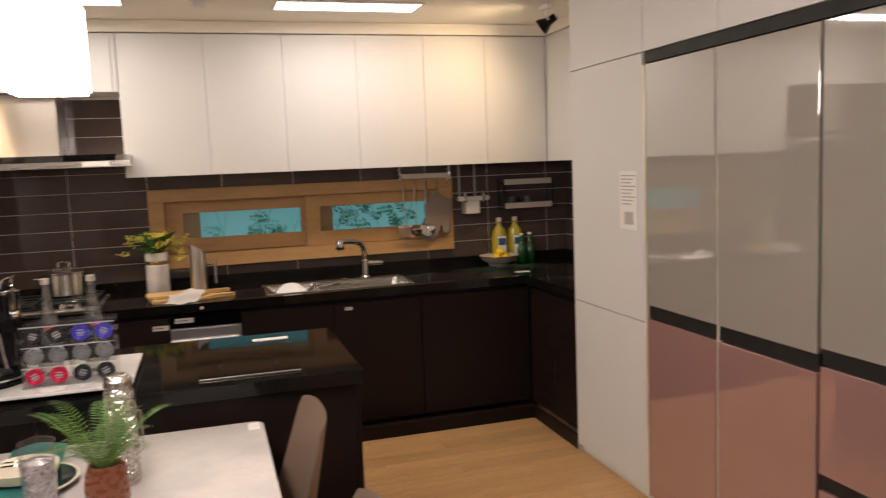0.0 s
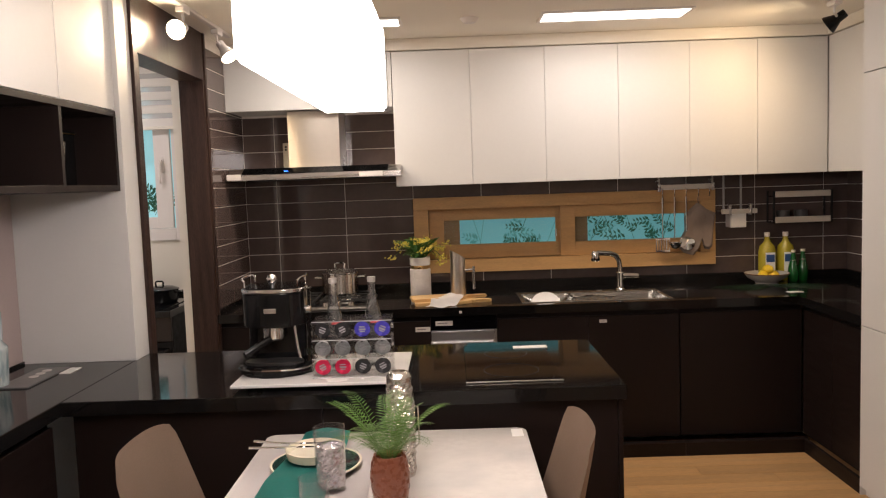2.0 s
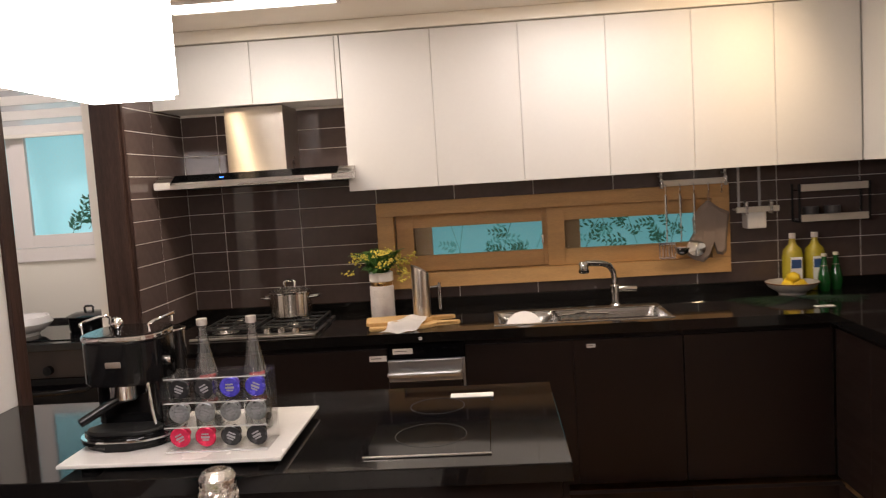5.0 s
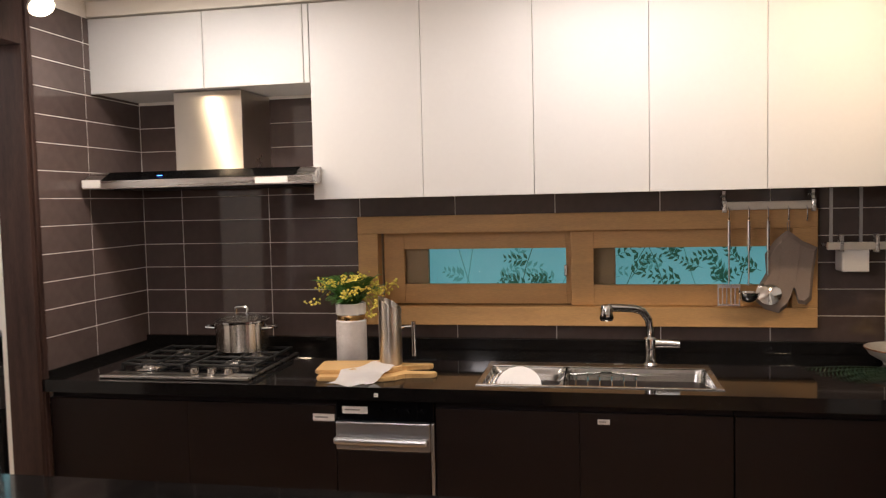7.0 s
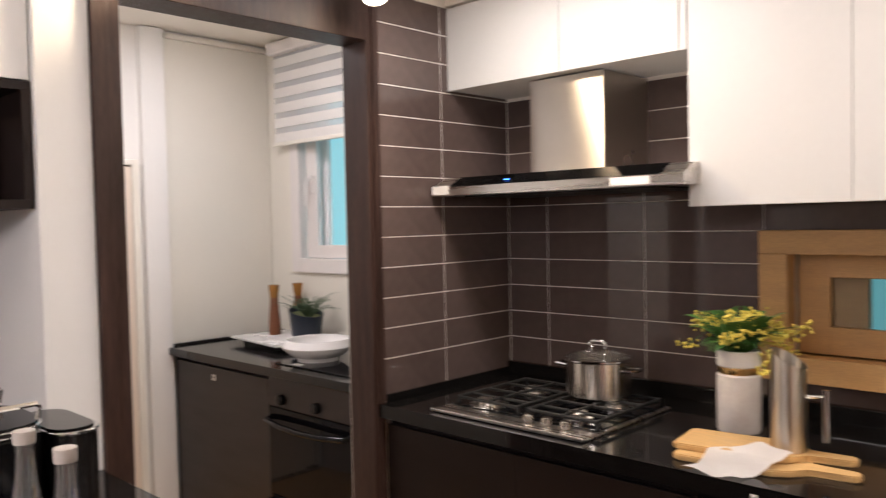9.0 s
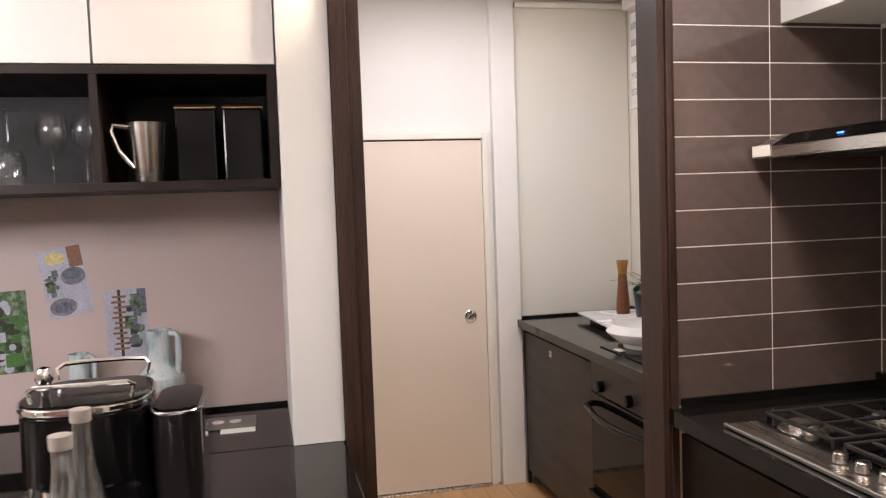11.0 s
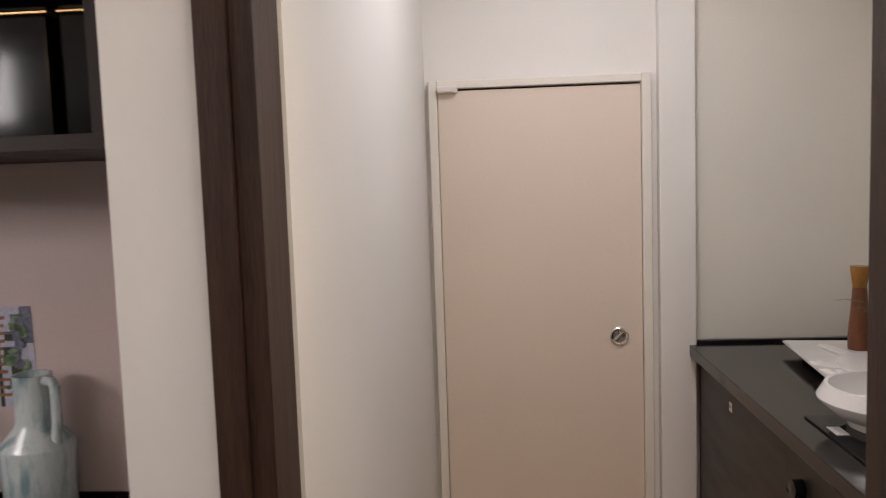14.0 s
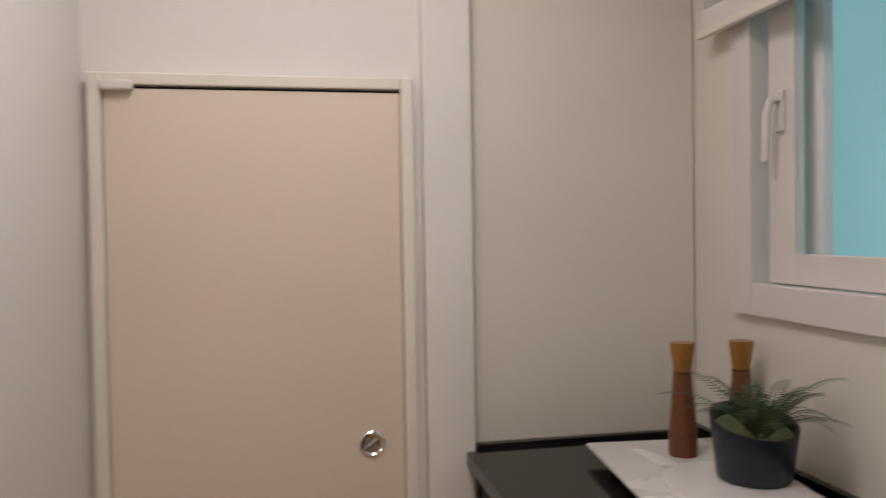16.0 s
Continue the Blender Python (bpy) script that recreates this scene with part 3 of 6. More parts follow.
part("filler", boxes((-0.288, -0.266, 5.062, 5.080, 2.036, 2.356), bevel=0.001), WHITE, c)
for x0, x1 in ((W + 0.003, -0.736), (-0.733, -0.291)):
    part("door", boxes((x0, x1, 5.060, 5.080, 2.036, 2.356), bevel=0.002), WHITE, c)
setting("trim_crown", boxes((W + 0.003, 2.352, 5.050, 5.42, 2.362, CEILING - 0.001), (2.322, 2.63, 4.010, 5.050, 2.362, CEILING - 0.001), bevel=0.004), CROWN, "white crown strip above the wall cabinets, coloured as warmly lit", "trim")


def base_unit(name, x0, x1, label, doors):
    c = thing(name, ((x0 + x1) / 2, 5.0, 0), label, "cabinet", "base cabinets under the worktop")
    part("body", boxes((x0, x1, 4.722, 5.425, 0.10, 0.825)), DARK, c)
    part("plinth", boxes((x0, x1, 4.602, 4.650, 0, 0.075)), DARK, c)
    w = (x1 - x0) / doors
    for i in range(doors):
        part("door", boxes((x0 + i * w + 0.0005, x0 + (i + 1) * w - 0.0005, 4.700, 4.720, 0.085, 0.792), bevel=0.002), DARK, c)
    return c


base_unit("base_cabinet", W + 0.004, -0.073, "dark espresso base cabinet under the gas hob", 2)
base_unit("base_cabinet", 0.305, 1.33, "dark espresso sink cabinet", 2)
base_unit("base_cabinet", 1.334, 2.02, "dark espresso corner base cabinet", 1)
c = thing("base_cabinet", (2.3, 4.3, 0), "dark espresso base cabinet along the short counter", "cabinet", "base cabinets under the worktop")
part("body", boxes((2.044, 2.63, 4.010, 4.698, 0.10, 0.825)), DARK, c)
part("plinth", boxes((1.992, 2.010, 4.010, 4.602, 0, 0.075)), DARK, c)
for y0, y1 in ((4.012, 4.35), (4.353, 4.690)):
    part("door", boxes((2.022, 2.042, y0, y1, 0.085, 0.792), bevel=0.002), DARK, c)

# black worktop in an L with the sink cut out
SX0, SX1, SY0, SY1 = 0.46, 1.295, 4.735, 5.125
top = thing("worktop", (0.5, 5.0, Z), "polished black granite L-shaped worktop with upstand", "worktop")
part("slab", holed((W + 0.003, 2.632, 4.660, 5.426), (SX0, SX1, SY0, SY1), Z - 0.048, Z), STONE, top)
part("slab", boxes((1.985, 2.632, 4.010, 4.660, Z - 0.048, Z)), STONE, top)
part("upstand", boxes((W + 0.003, 2.632, 5.400, 5.428, Z, 0.924), bevel=0.003), STONE, top)
part("upstand", boxes((W + 0.003, W + 0.014, 4.700, 5.400, Z, 0.900), bevel=0.002), STONE, top)
part("upstand", boxes((2.606, 2.632, 4.010, 5.400, Z, 0.924), bevel=0.003), STONE, top)

# undercounter appliance
ap = thing("dish_dryer", (0.115, 4.72, 0), "black undercounter appliance with steel bar front", "appliance")
part("body", boxes((-0.072, 0.302, 4.722, 5.42, 0.02, 0.825)), BLACK, ap)
part("control_panel", boxes((-0.070, 0.300, 4.700, 4.721, 0.738, 0.815), bevel=0.003), BGLASS, ap)
for i in range(4):
    bm = lathe(bmesh.new(), [(0, 0), (0.011, 0), (0.010, 0.014), (0, 0.014)], seg=14)
    bmesh.ops.transform(bm, matrix=pose(0.10 + i * 0.052, 4.700, 0.775, 90), verts=bm.verts)
    part("button", bm, BLACK, ap, smooth=True)
part("front_panel", boxes((-0.070, 0.286, 4.690, 4.720, 0.630, 0.735), bevel=0.004), BANDST, ap, "brushed steel band")
part("handle", boxes((-0.074, 0.282, 4.662, 4.688, 0.655, 0.682), bevel=0.010), BANDST, ap, "wide steel bar handle")
for x in (-0.07, 0.262):
    part("bracket", boxes((x, x + 0.02, 4.682, 4.692, 0.66, 0.68)), STEELH, ap)
part("door", boxes((-0.070, 0.282, 4.700, 4.720, 0.09, 0.626), bevel=0.003), DARK, ap, "dark espresso front panel")
part("edge_strip", boxes((0.288, 0.300, 4.694, 4.720, 0.09, 0.735), bevel=0.002), BANDST, ap)


def tag(x0, x1, y, z0, z1, label="small white price card stuck on the cabinet"):
    t = thing("label_card", ((x0 + x1) / 2, y, z0), label, "label", "price cards")
    part("card", boxes((x0, x1, y - 0.0022, y, z0, z1), bevel=0.0006), PAPER, t)
    part("print", boxes((x0 + 0.1 * (x1 - x0), x1 - 0.3 * (x1 - x0), y - 0.0028, y - 0.0023, z0 + 0.45 * (z1 - z0), z0 + 0.62 * (z1 - z0))), INK, t)


tag(-0.160, -0.076, 4.6995, 0.733, 0.760)
tag(-0.045, 0.052, 4.6995, 0.764, 0.791)
tag(0.880, 0.922, 4.6995, 0.752, 0.770)
tag(0.09, 0.105, 4.659, 0.838, 0.852)

# sink
sink = thing("sink", (0.88, 4.93, Z), "stainless steel inset sink with drainer basin", "sink")
bm = bmesh.new()
for x0, x1, y0, y1 in ((SX0 - 0.012, SX1 + 0.012, SY1 - 0.062, SY1 + 0.012), (SX0 - 0.012, SX1 + 0.012, SY0 - 0.004, SY0 + 0.010), (SX0 - 0.010, SX0 + 0.012, SY0 + 0.010, SY1 - 0.062), (SX1 - 0.012, SX1 + 0.010, SY0 + 0.010, SY1 - 0.062)):
    box(bm, x0, x1, y0, y1, Z - 0.002, Z + 0.0045, bevel=0.002)
part("rim", bm, STEEL, sink)


def basin(x0, x1, y0, y1, depth, name):
    bm = bmesh.new()
    rings = []
    for inset, z, r in ((0, Z, 0.03), (0.006, Z - 0.02, 0.035), (0.014, Z - depth + 0.03, 0.05), (0.035, Z - depth, 0.05)):
        rings.append([bm.verts.new((x, y, z)) for x, y in rounded(x0 + inset, x1 - inset, y0 + inset, y1 - inset, r)])
    for a, b in zip(rings, rings[1:]):
        for i in range(len(a)):
            bm.faces.new((a[i], a[(i + 1) % len(a)], b[(i + 1) % len(a)], b[i]))
    bm.faces.new(rings[-1])
    return part(name, bm, SINKST, sink, smooth=True)


basin(SX0 + 0.012, 0.76, SY0 + 0.012, SY1 - 0.058, 0.06, "drainer_basin")
basin(0.765, SX1 - 0.012, SY0 + 0.012, SY1 - 0.058, 0.19, "main_basin")
for i in range(7):
    part("rib", tube(bmesh.new(), [(SX0 + 0.025 + i * 0.014, SY0 + 0.05, Z - 0.012), (SX0 + 0.025 + i * 0.014, SY1 - 0.09, Z - 0.012)], 0.003, 6), CHROME, sink, smooth=True)
wires = [[(0.775, 4.80, Z - 0.02), (0.80, 4.795, Z - 0.03), (0.92, 4.79, Z - 0.035), (1.02, 4.795, Z - 0.03), (1.04, 4.80, Z - 0.02)],
         [(0.775, 5.03, Z - 0.02), (0.92, 5.04, Z - 0.012), (1.04, 5.03, Z - 0.02)]]
wires += [[(x, 4.80, Z - 0.03), (x, 4.92, Z - 0.06), (x, 5.03, Z - 0.02)] for x in (0.80, 0.845, 0.89, 0.935, 0.98, 1.025)]
for k, pts in enumerate(wires):
    part("basket_wire", tube(bmesh.new(), pts, 0.004 if k < 2 else 0.0025, 6), CHROME, sink, smooth=True)

faucet = thing("faucet", (1.085, 5.095, Z), "chrome pull-out kitchen faucet with side lever", "faucet")
part("base", lathe(bmesh.new(), [(0.029, Z + 0.004), (0.029, Z + 0.012), (0.022, Z + 0.02), (0.020, Z + 0.07), (0.024, Z + 0.075), (0.024, Z + 0.112), (0.016, Z + 0.12)], 1.085, 5.095), CHROME, faucet, smooth=True)
part("spout", tube(bmesh.new(), [(1.085, 5.095, Z + 0.11), (1.085, 5.093, Z + 0.15), (1.078, 5.088, Z + 0.19), (1.055, 5.075, Z + 0.222), (1.02, 5.055, Z + 0.236), (0.975, 5.028, Z + 0.242), (0.93, 5.0, Z + 0.247)], 0.0155, 12), CHROME, faucet, smooth=True)
part("spray_head", lathe(bmesh.new(), [(0.0, Z + 0.262), (0.018, Z + 0.258), (0.024, Z + 0.245), (0.026, Z + 0.205), (0.022, Z + 0.198)], 0.918, 4.993), CHROME, faucet, smooth=True)
part("spray_ring", lathe(bmesh.new(), [(0.0268, Z + 0.205), (0.0268, Z + 0.214), (0.024, Z + 0.216)], 0.918, 4.993), BLACK, faucet, smooth=True)
part("lever", tube(bmesh.new(), [(1.10, 5.095, Z + 0.094), (1.145, 5.092, Z + 0.094), (1.195, 5.088, Z + 0.092)], 0.017, 12, 0.85), CHROME, faucet, smooth=True)

plate = thing("side_plate", (0.60, 4.86, Z), "white plate leaning in the drainer basin", "plate")
bm = lathe(bmesh.new(), [(0.0, 0.0), (0.05, 0.0), (0.085, 0.010), (0.087, 0.013), (0.05, 0.005), (0.0, 0.005)], seg=36)
bmesh.ops.transform(bm, matrix=pose(0.595, 4.830, Z - 0.034, 50, 0, -6), verts=bm.verts)
part("dish", bm, CERAMIC, plate, smooth=True)

# hood
hood = thing("cooker_hood", (-0.74, 5.2, 1.62), "slim wall-mounted steel cooker hood with black glass strip", "hood")
bm = bmesh.new()
v = [bm.verts.new(p) for p in ((-1.250, 4.950, 1.622), (-0.225, 4.950, 1.622), (-0.225, 5.426, 1.622), (-1.250, 5.426, 1.622), (-1.250, 4.950, 1.655), (-0.225, 4.950, 1.655), (-0.225, 5.02, 1.690), (-1.250, 5.02, 1.690), (-1.250, 5.426, 1.690), (-0.225, 5.426, 1.690))]
for f in ((0, 1, 2, 3), (0, 1, 5, 4), (4, 5, 6, 7), (7, 6, 9, 8), (2, 3, 8, 9), (0, 4, 7, 8, 3), (1, 5, 6, 9, 2)):
    bm.faces.new([v[i] for i in f])
part("canopy", bm, STEELH, hood)
bm = bmesh.new()
quad(bm, (-1.165, 4.9475, 1.656), (-0.30, 4.9475, 1.656), (-0.30, 5.0175, 1.6925), (-1.165, 5.0175, 1.6925))
bmesh.ops.solidify(bm, geom=bm.faces[:], thickness=0.003)
part("control_glass", bm, HOODG, hood)
bm = bmesh.new()
quad(bm, (-0.915, 4.966, 1.6695), (-0.892, 4.966, 1.6695), (-0.892, 4.972, 1.6728), (-0.915, 4.972, 1.6728))
part("indicator", bm, BLUELED, hood, "blue indicator light")
part("flue", boxes((-0.915, -0.600, 5.127, 5.426, 1.688, 2.034), bevel=0.002), FLUE, hood, "tall brushed steel flue cover")
part("filter", boxes((-1.15, -0.33, 5.02, 5.40, 1.617, 1.6215)), BLACKM, hood)
for x0, x1 in ((-1.252, -1.168), (-0.47, -0.33)):
    part("sticker", boxes((x0, x1, 4.9465, 4.9488, 1.627, 1.652 if x0 > -1 else 1.660)), PAPER, hood, "white energy sticker")

# wall plate beside the flue
plate = thing("wall_plate", (-0.95, 5.42, 1.78), "cream plastic socket plate on the tiles behind the flue", "socket")
part("plate", boxes((-1.010, -0.900, 5.416, 5.4268, 1.695, 1.862), bevel=0.004), CREAMC, plate)
for z in (1.818, 1.836):
    bm = lathe(bmesh.new(), [(0.0, 0.0), (0.007, 0.0), (0.007, 0.002), (0.0, 0.002)], seg=14)
    bmesh.ops.transform(bm, matrix=pose(-0.990, 5.4158, z, 90), verts=bm.verts)
    part("hole", bm, BLACKM, plate)

# gas hob
hob = thing("gas_hob", (-0.73, 4.97, Z), "stainless four-burner gas hob with iron grates", "hob")
part("tray", boxes((-1.041, -0.419, 4.708, 5.235, Z + 0.001, Z + 0.010), bevel=0.004), STEELH, hob)
part("front_edge", boxes((-1.041, -0.419, 4.700, 4.712, Z + 0.002, Z + 0.014), bevel=0.003), STEELH, hob)
part("glass", boxes((-1.025, -0.435, 4.80, 5.225, Z + 0.0105, Z + 0.014)), BGLASS, hob)
for x, y, r in ((-0.91, 4.86, 0.045), (-0.90, 5.11, 0.038), (-0.57, 4.90, 0.032), (-0.57, 5.11, 0.045)):
    part("burner", lathe(bmesh.new(), [(r * 1.5, Z + 0.014), (r * 1.5, Z + 0.018), (r, Z + 0.020), (r, Z + 0.032), (r * 0.9, Z + 0.036), (0.0, Z + 0.037)], x, y, 20), STEELH, hob, smooth=True)
for x0, x1 in ((-1.02, -0.745), (-0.715, -0.44)):
    bm = bmesh.new()
    for x in (x0, (x0 + x1) / 2, x1 - 0.012):
        box(bm, x, x + 0.012, 4.815, 5.215, Z + 0.031, Z + 0.041, bevel=0.003)
    for y in (4.815, 4.885, 4.98, 5.09, 5.203):
        box(bm, x0, x1, y, y + 0.012, Z + 0.029, Z + 0.039, bevel=0.003)
    for x, y in ((x0, 4.815), (x1 - 0.012, 4.815), (x0, 5.203), (x1 - 0.012, 5.203)):
        box(bm, x, x + 0.012, y, y + 0.012, Z + 0.014, Z + 0.033)
    part("grate", bm, BLACKM, hob)
for x in (-0.672, -0.600, -0.528):
    part("knob", lathe(bmesh.new(), [(0.019, Z + 0.012), (0.017, Z + 0.034), (0.013, Z + 0.037), (0.0, Z + 0.037)], x, 4.772, 18), STEEL, hob, smooth=True)

pot = thing("stock_pot", (-0.555, 5.09, Z + 0.041), "polished steel pot with glass lid on the hob", "pot")
PZ = Z + 0.0415
part("body", lathe(bmesh.new(), [(0.0, PZ), (0.090, PZ), (0.096, PZ + 0.006), (0.096, PZ + 0.118), (0.101, PZ + 0.122), (0.093, PZ + 0.122), (0.090, PZ + 0.012), (0.0, PZ + 0.010)], -0.555, 5.09, 40), brushed("polished_steel", (0.70, 0.66, 0.60), 0.18), pot, smooth=True)
lid = part("lid", lathe(bmesh.new(), [(0.100, PZ + 0.122), (0.100, PZ + 0.126), (0.07, PZ + 0.142), (0.03, PZ + 0.150), (0.0, PZ + 0.151), (0.0, PZ + 0.148), (0.095, PZ + 0.122)], -0.555, 5.09, 40), GLASS, pot, "clear domed glass lid", True)
part("lid_rim", lathe(bmesh.new(), [(0.0955, PZ + 0.1225), (0.1015, PZ + 0.1225), (0.1015, PZ + 0.1275), (0.0955, PZ + 0.1290)], -0.555, 5.09, 40), CHROME, lid, "chrome lid rim", True)
part("lid_knob", tube(bmesh.new(), [(-0.578, 5.09, PZ + 0.150), (-0.580, 5.09, PZ + 0.174), (-0.570, 5.09, PZ + 0.181), (-0.540, 5.09, PZ + 0.181), (-0.530, 5.09, PZ + 0.174), (-0.532, 5.09, PZ + 0.150)], 0.006), CHROME, lid, smooth=True)
for s in (-1, 1):
    part("handle", tube(bmesh.new(), [(-0.555 + s * 0.094, 5.06, PZ + 0.095), (-0.555 + s * 0.128, 5.06, PZ + 0.098), (-0.555 + s * 0.134, 5.09, PZ + 0.098), (-0.555 + s * 0.128, 5.12, PZ + 0.098), (-0.555 + s * 0.094, 5.12, PZ + 0.095)], 0.006), CHROME, pot, smooth=True)

pot.location.x, pot.location.y, pot.scale = -0.632, 5.12, (1.17, 1.17, 1.04)


# ---- plants ----
def frond(bm, base, tip, lift, n, leaf_len, width=0.18):
    base, tip = Vector(base), Vector(tip)
    ctrl = (base + tip) / 2 + Vector((0, 0, lift))
    pts = [base * (1 - t) ** 2 + ctrl * 2 * t * (1 - t) + tip * t * t for t in (i / n for i in range(n + 1))]
    tube(bm, pts, 0.0012, 4, 0.4)
    for i in range(2, n + 1):
        d = (pts[i] - pts[i - 1]).normalized()
        side = d.cross(Vector((0, 0, 1)))
        side = side.normalized() if side.length > 0.05 else Vector((1, 0, 0))
        t = i / n
        l = leaf_len * (0.35 + 0.65 * math.sin(math.pi * min(1, t * 0.85 + 0.12)))
        for s in (-1, 1):
            u = (side * s + d * 0.45 + Vector((0, 0, -0.15))).normalized()
            w = d * l * width
            quad(bm, pts[i] - w * 0.4, pts[i] + u * l * 0.5 - w * 0.8, pts[i] + u * l, pts[i] + u * l * 0.5 + w * 0.8)


def fern(cx, cy, z, count, reach, height, leaf_len, seed, nleaf=18, width=0.16):
    r, bm = random.Random(seed), bmesh.new()
    for i in range(count):
        a = 2 * math.pi * i / count + r.uniform(-0.25, 0.25)
        q, h = reach * r.uniform(0.35, 1.0), height * r.uniform(0.25, 1.0)
        frond(bm, (cx + 0.012 * math.cos(a), cy + 0.012 * math.sin(a), z), (cx + q * math.cos(a), cy + q * math.sin(a), z + h), 0.05 + 0.03 * r.random(), nleaf, leaf_len * r.uniform(0.8, 1.1), width)
    return bm


# vase of yellow blossom
VX, VY = -0.138, 5.125
vase = thing("flower_vase", (VX, VY, Z), "white ceramic vase with brass band and yellow blossom", "vase")
part("lower_body", lathe(bmesh.new(), [(0.0, Z), (0.060, Z), (0.064, Z + 0.006), (0.064, Z + 0.172), (0.058, Z + 0.178)], VX, VY, 36), mat("marbled_white_ceramic", (0.80, 0.76, 0.74), 0.3, vary=0.06, scale=10, second=(0.70, 0.64, 0.62)), vase, smooth=True)
part("band", lathe(bmesh.new(), [(0.0575, Z + 0.174), (0.0585, Z + 0.176), (0.0585, Z + 0.198), (0.0575, Z + 0.200)], VX, VY, 36), GOLD, vase, "brass band", True)
part("neck", lathe(bmesh.new(), [(0.058, Z + 0.197), (0.064, Z + 0.202), (0.064, Z + 0.245), (0.060, Z + 0.248), (0.056, Z + 0.244), (0.054, Z + 0.205), (0.0, Z + 0.203)], VX, VY, 36), CERAMIC, vase, smooth=True)
part("foliage", fern(VX, VY, Z + 0.22, 42, 0.17, 0.15, 0.045, 7, 14, 0.2), LEAF, vase)
r, bm, stems = random.Random(3), bmesh.new(), bmesh.new()
for i in range(40):
    a, q = r.uniform(0, 6.28), r.uniform(0.04, 0.21)
    bx, by, bz = VX + q * math.cos(a), VY + 0.8 * q * math.sin(a), Z + 0.37 - 0.75 * q * r.uniform(0.3, 1.1)
    tube(stems, [(VX, VY, Z + 0.22), (VX + 0.5 * q * math.cos(a), VY + 0.4 * q * math.sin(a), Z + 0.31), (bx, by, bz)], 0.0012, 4)
    for j in range(13):
        m = Matrix.Translation((bx + r.gauss(0, 0.015), by + r.gauss(0, 0.015), bz + r.gauss(0, 0.010)))
        bmesh.ops.create_icosphere(bm, subdivisions=1, radius=r.uniform(0.004, 0.0065), matrix=m)
part("blossom", bm, BLOSSOM, vase, "clusters of small yellow flowers", True)
part("stems", stems, LEAF, vase)

# boards, cloth, jug
def board(x, y, z, turn, name_label):
    b = thing("chopping_board", (x, y, z), name_label, "board", "bamboo boards")
    out = [(-0.20, -0.075), (-0.185, -0.09), (0.06, -0.09), (0.10, -0.07), (0.13, -0.028), (0.155, -0.022), (0.235, -0.024), (0.248, -0.012), (0.248, 0.012), (0.235, 0.024), (0.155, 0.022), (0.13, 0.028), (0.10, 0.07), (0.06, 0.09), (-0.185, 0.09), (-0.20, 0.075)]
    bm = prism(bmesh.new(), out, 0, 0.017)
    bmesh.ops.bevel(bm, geom=[e for e in bm.edges if abs(e.verts[0].co.z - e.verts[1].co.z) < 1e-5], offset=0.003, segments=2, affect="EDGES")
    bmesh.ops.transform(bm, matrix=pose(x, y, z, 0, 0, turn), verts=bm.verts)
    part("board", bm, BAMBOO, b)
    return b


board(0.035, 4.835, Z + 0.0005, 4, "lower bamboo paddle board lying on the worktop")
board(0.010, 4.885, Z + 0.018, 8, "upper bamboo paddle board stacked on another")
cloth = thing("napkin", (0.01, 4.73, Z), "folded white linen napkin draped over the boards", "napkin")
bm, cols, rows = bmesh.new(), 13, 15
grid = []
for j in range(rows):
    t = j / (rows - 1)
    line = []
    for i in range(cols):
        s = i / (cols - 1)
        x = -0.095 + 0.15 * s + 0.075 * t + 0.010 * math.sin(7 * t + 4 * s) - 0.04 * (1 - t) * (0.5 - s) * 0.5
        y = 4.676 + 0.17 * t + 0.010 * math.sin(5 * s + 2)
        z = Z + 0.004 + 0.034 * min(1, max(0, (y - 4.725) / 0.035)) + 0.004 * math.sin(9 * s + 5 * t) + (0.02 * max(0, t - 0.75) * 4 * math.sin(3.14 * s))
        line.append(bm.verts.new((x, y, z)))
    grid.append(line)
for j in range(rows - 1):
    for i in range(cols - 1):
        bm.faces.new((grid[j][i], grid[j][i + 1], grid[j + 1][i + 1], grid[j + 1][i]))
bmesh.ops.solidify(bm, geom=bm.faces[:], thickness=0.004)
part("cloth", bm, LINEN, cloth, smooth=True)

jug = thing("water_jug", (0.105, 4.90, Z + 0.036), "slanted polished steel jug with bar handle", "jug")
bm = bmesh.new()
lathe(bm, [(0.0, 0), (0.046, 0), (0.048, 0.004), (0.048, 0.235), (0.0455, 0.235), (0.0455, 0.008), (0.0, 0.007)], seg=32)
for v in bm.verts:
    if v.co.z > 0.2:
        v.co.z += 0.022 - v.co.x * 0.55
bmesh.ops.transform(bm, matrix=pose(0.105, 4.90, Z + 0.0355), verts=bm.verts)
part("body", bm, FLUE, jug, smooth=True)
part("handle", tube(bmesh.new(), [(0.150, 4.90, Z + 0.19), (0.20, 4.90, Z + 0.195), (0.205, 4.90, Z + 0.20)], 0.006), CHROME, jug, smooth=True)
part("grip", tube(bmesh.new(), [(0.205, 4.90, Z + 0.072), (0.205, 4.90, Z + 0.215)], 0.009, 10), CHROME, jug, smooth=True)
jug.location.x, jug.scale = 0.092, (0.93, 0.93, 0.94)

# corner still life
bowl = thing("fruit_bowl", (2.03, 5.22, Z), "grey stoneware bowl holding lemons", "bowl")
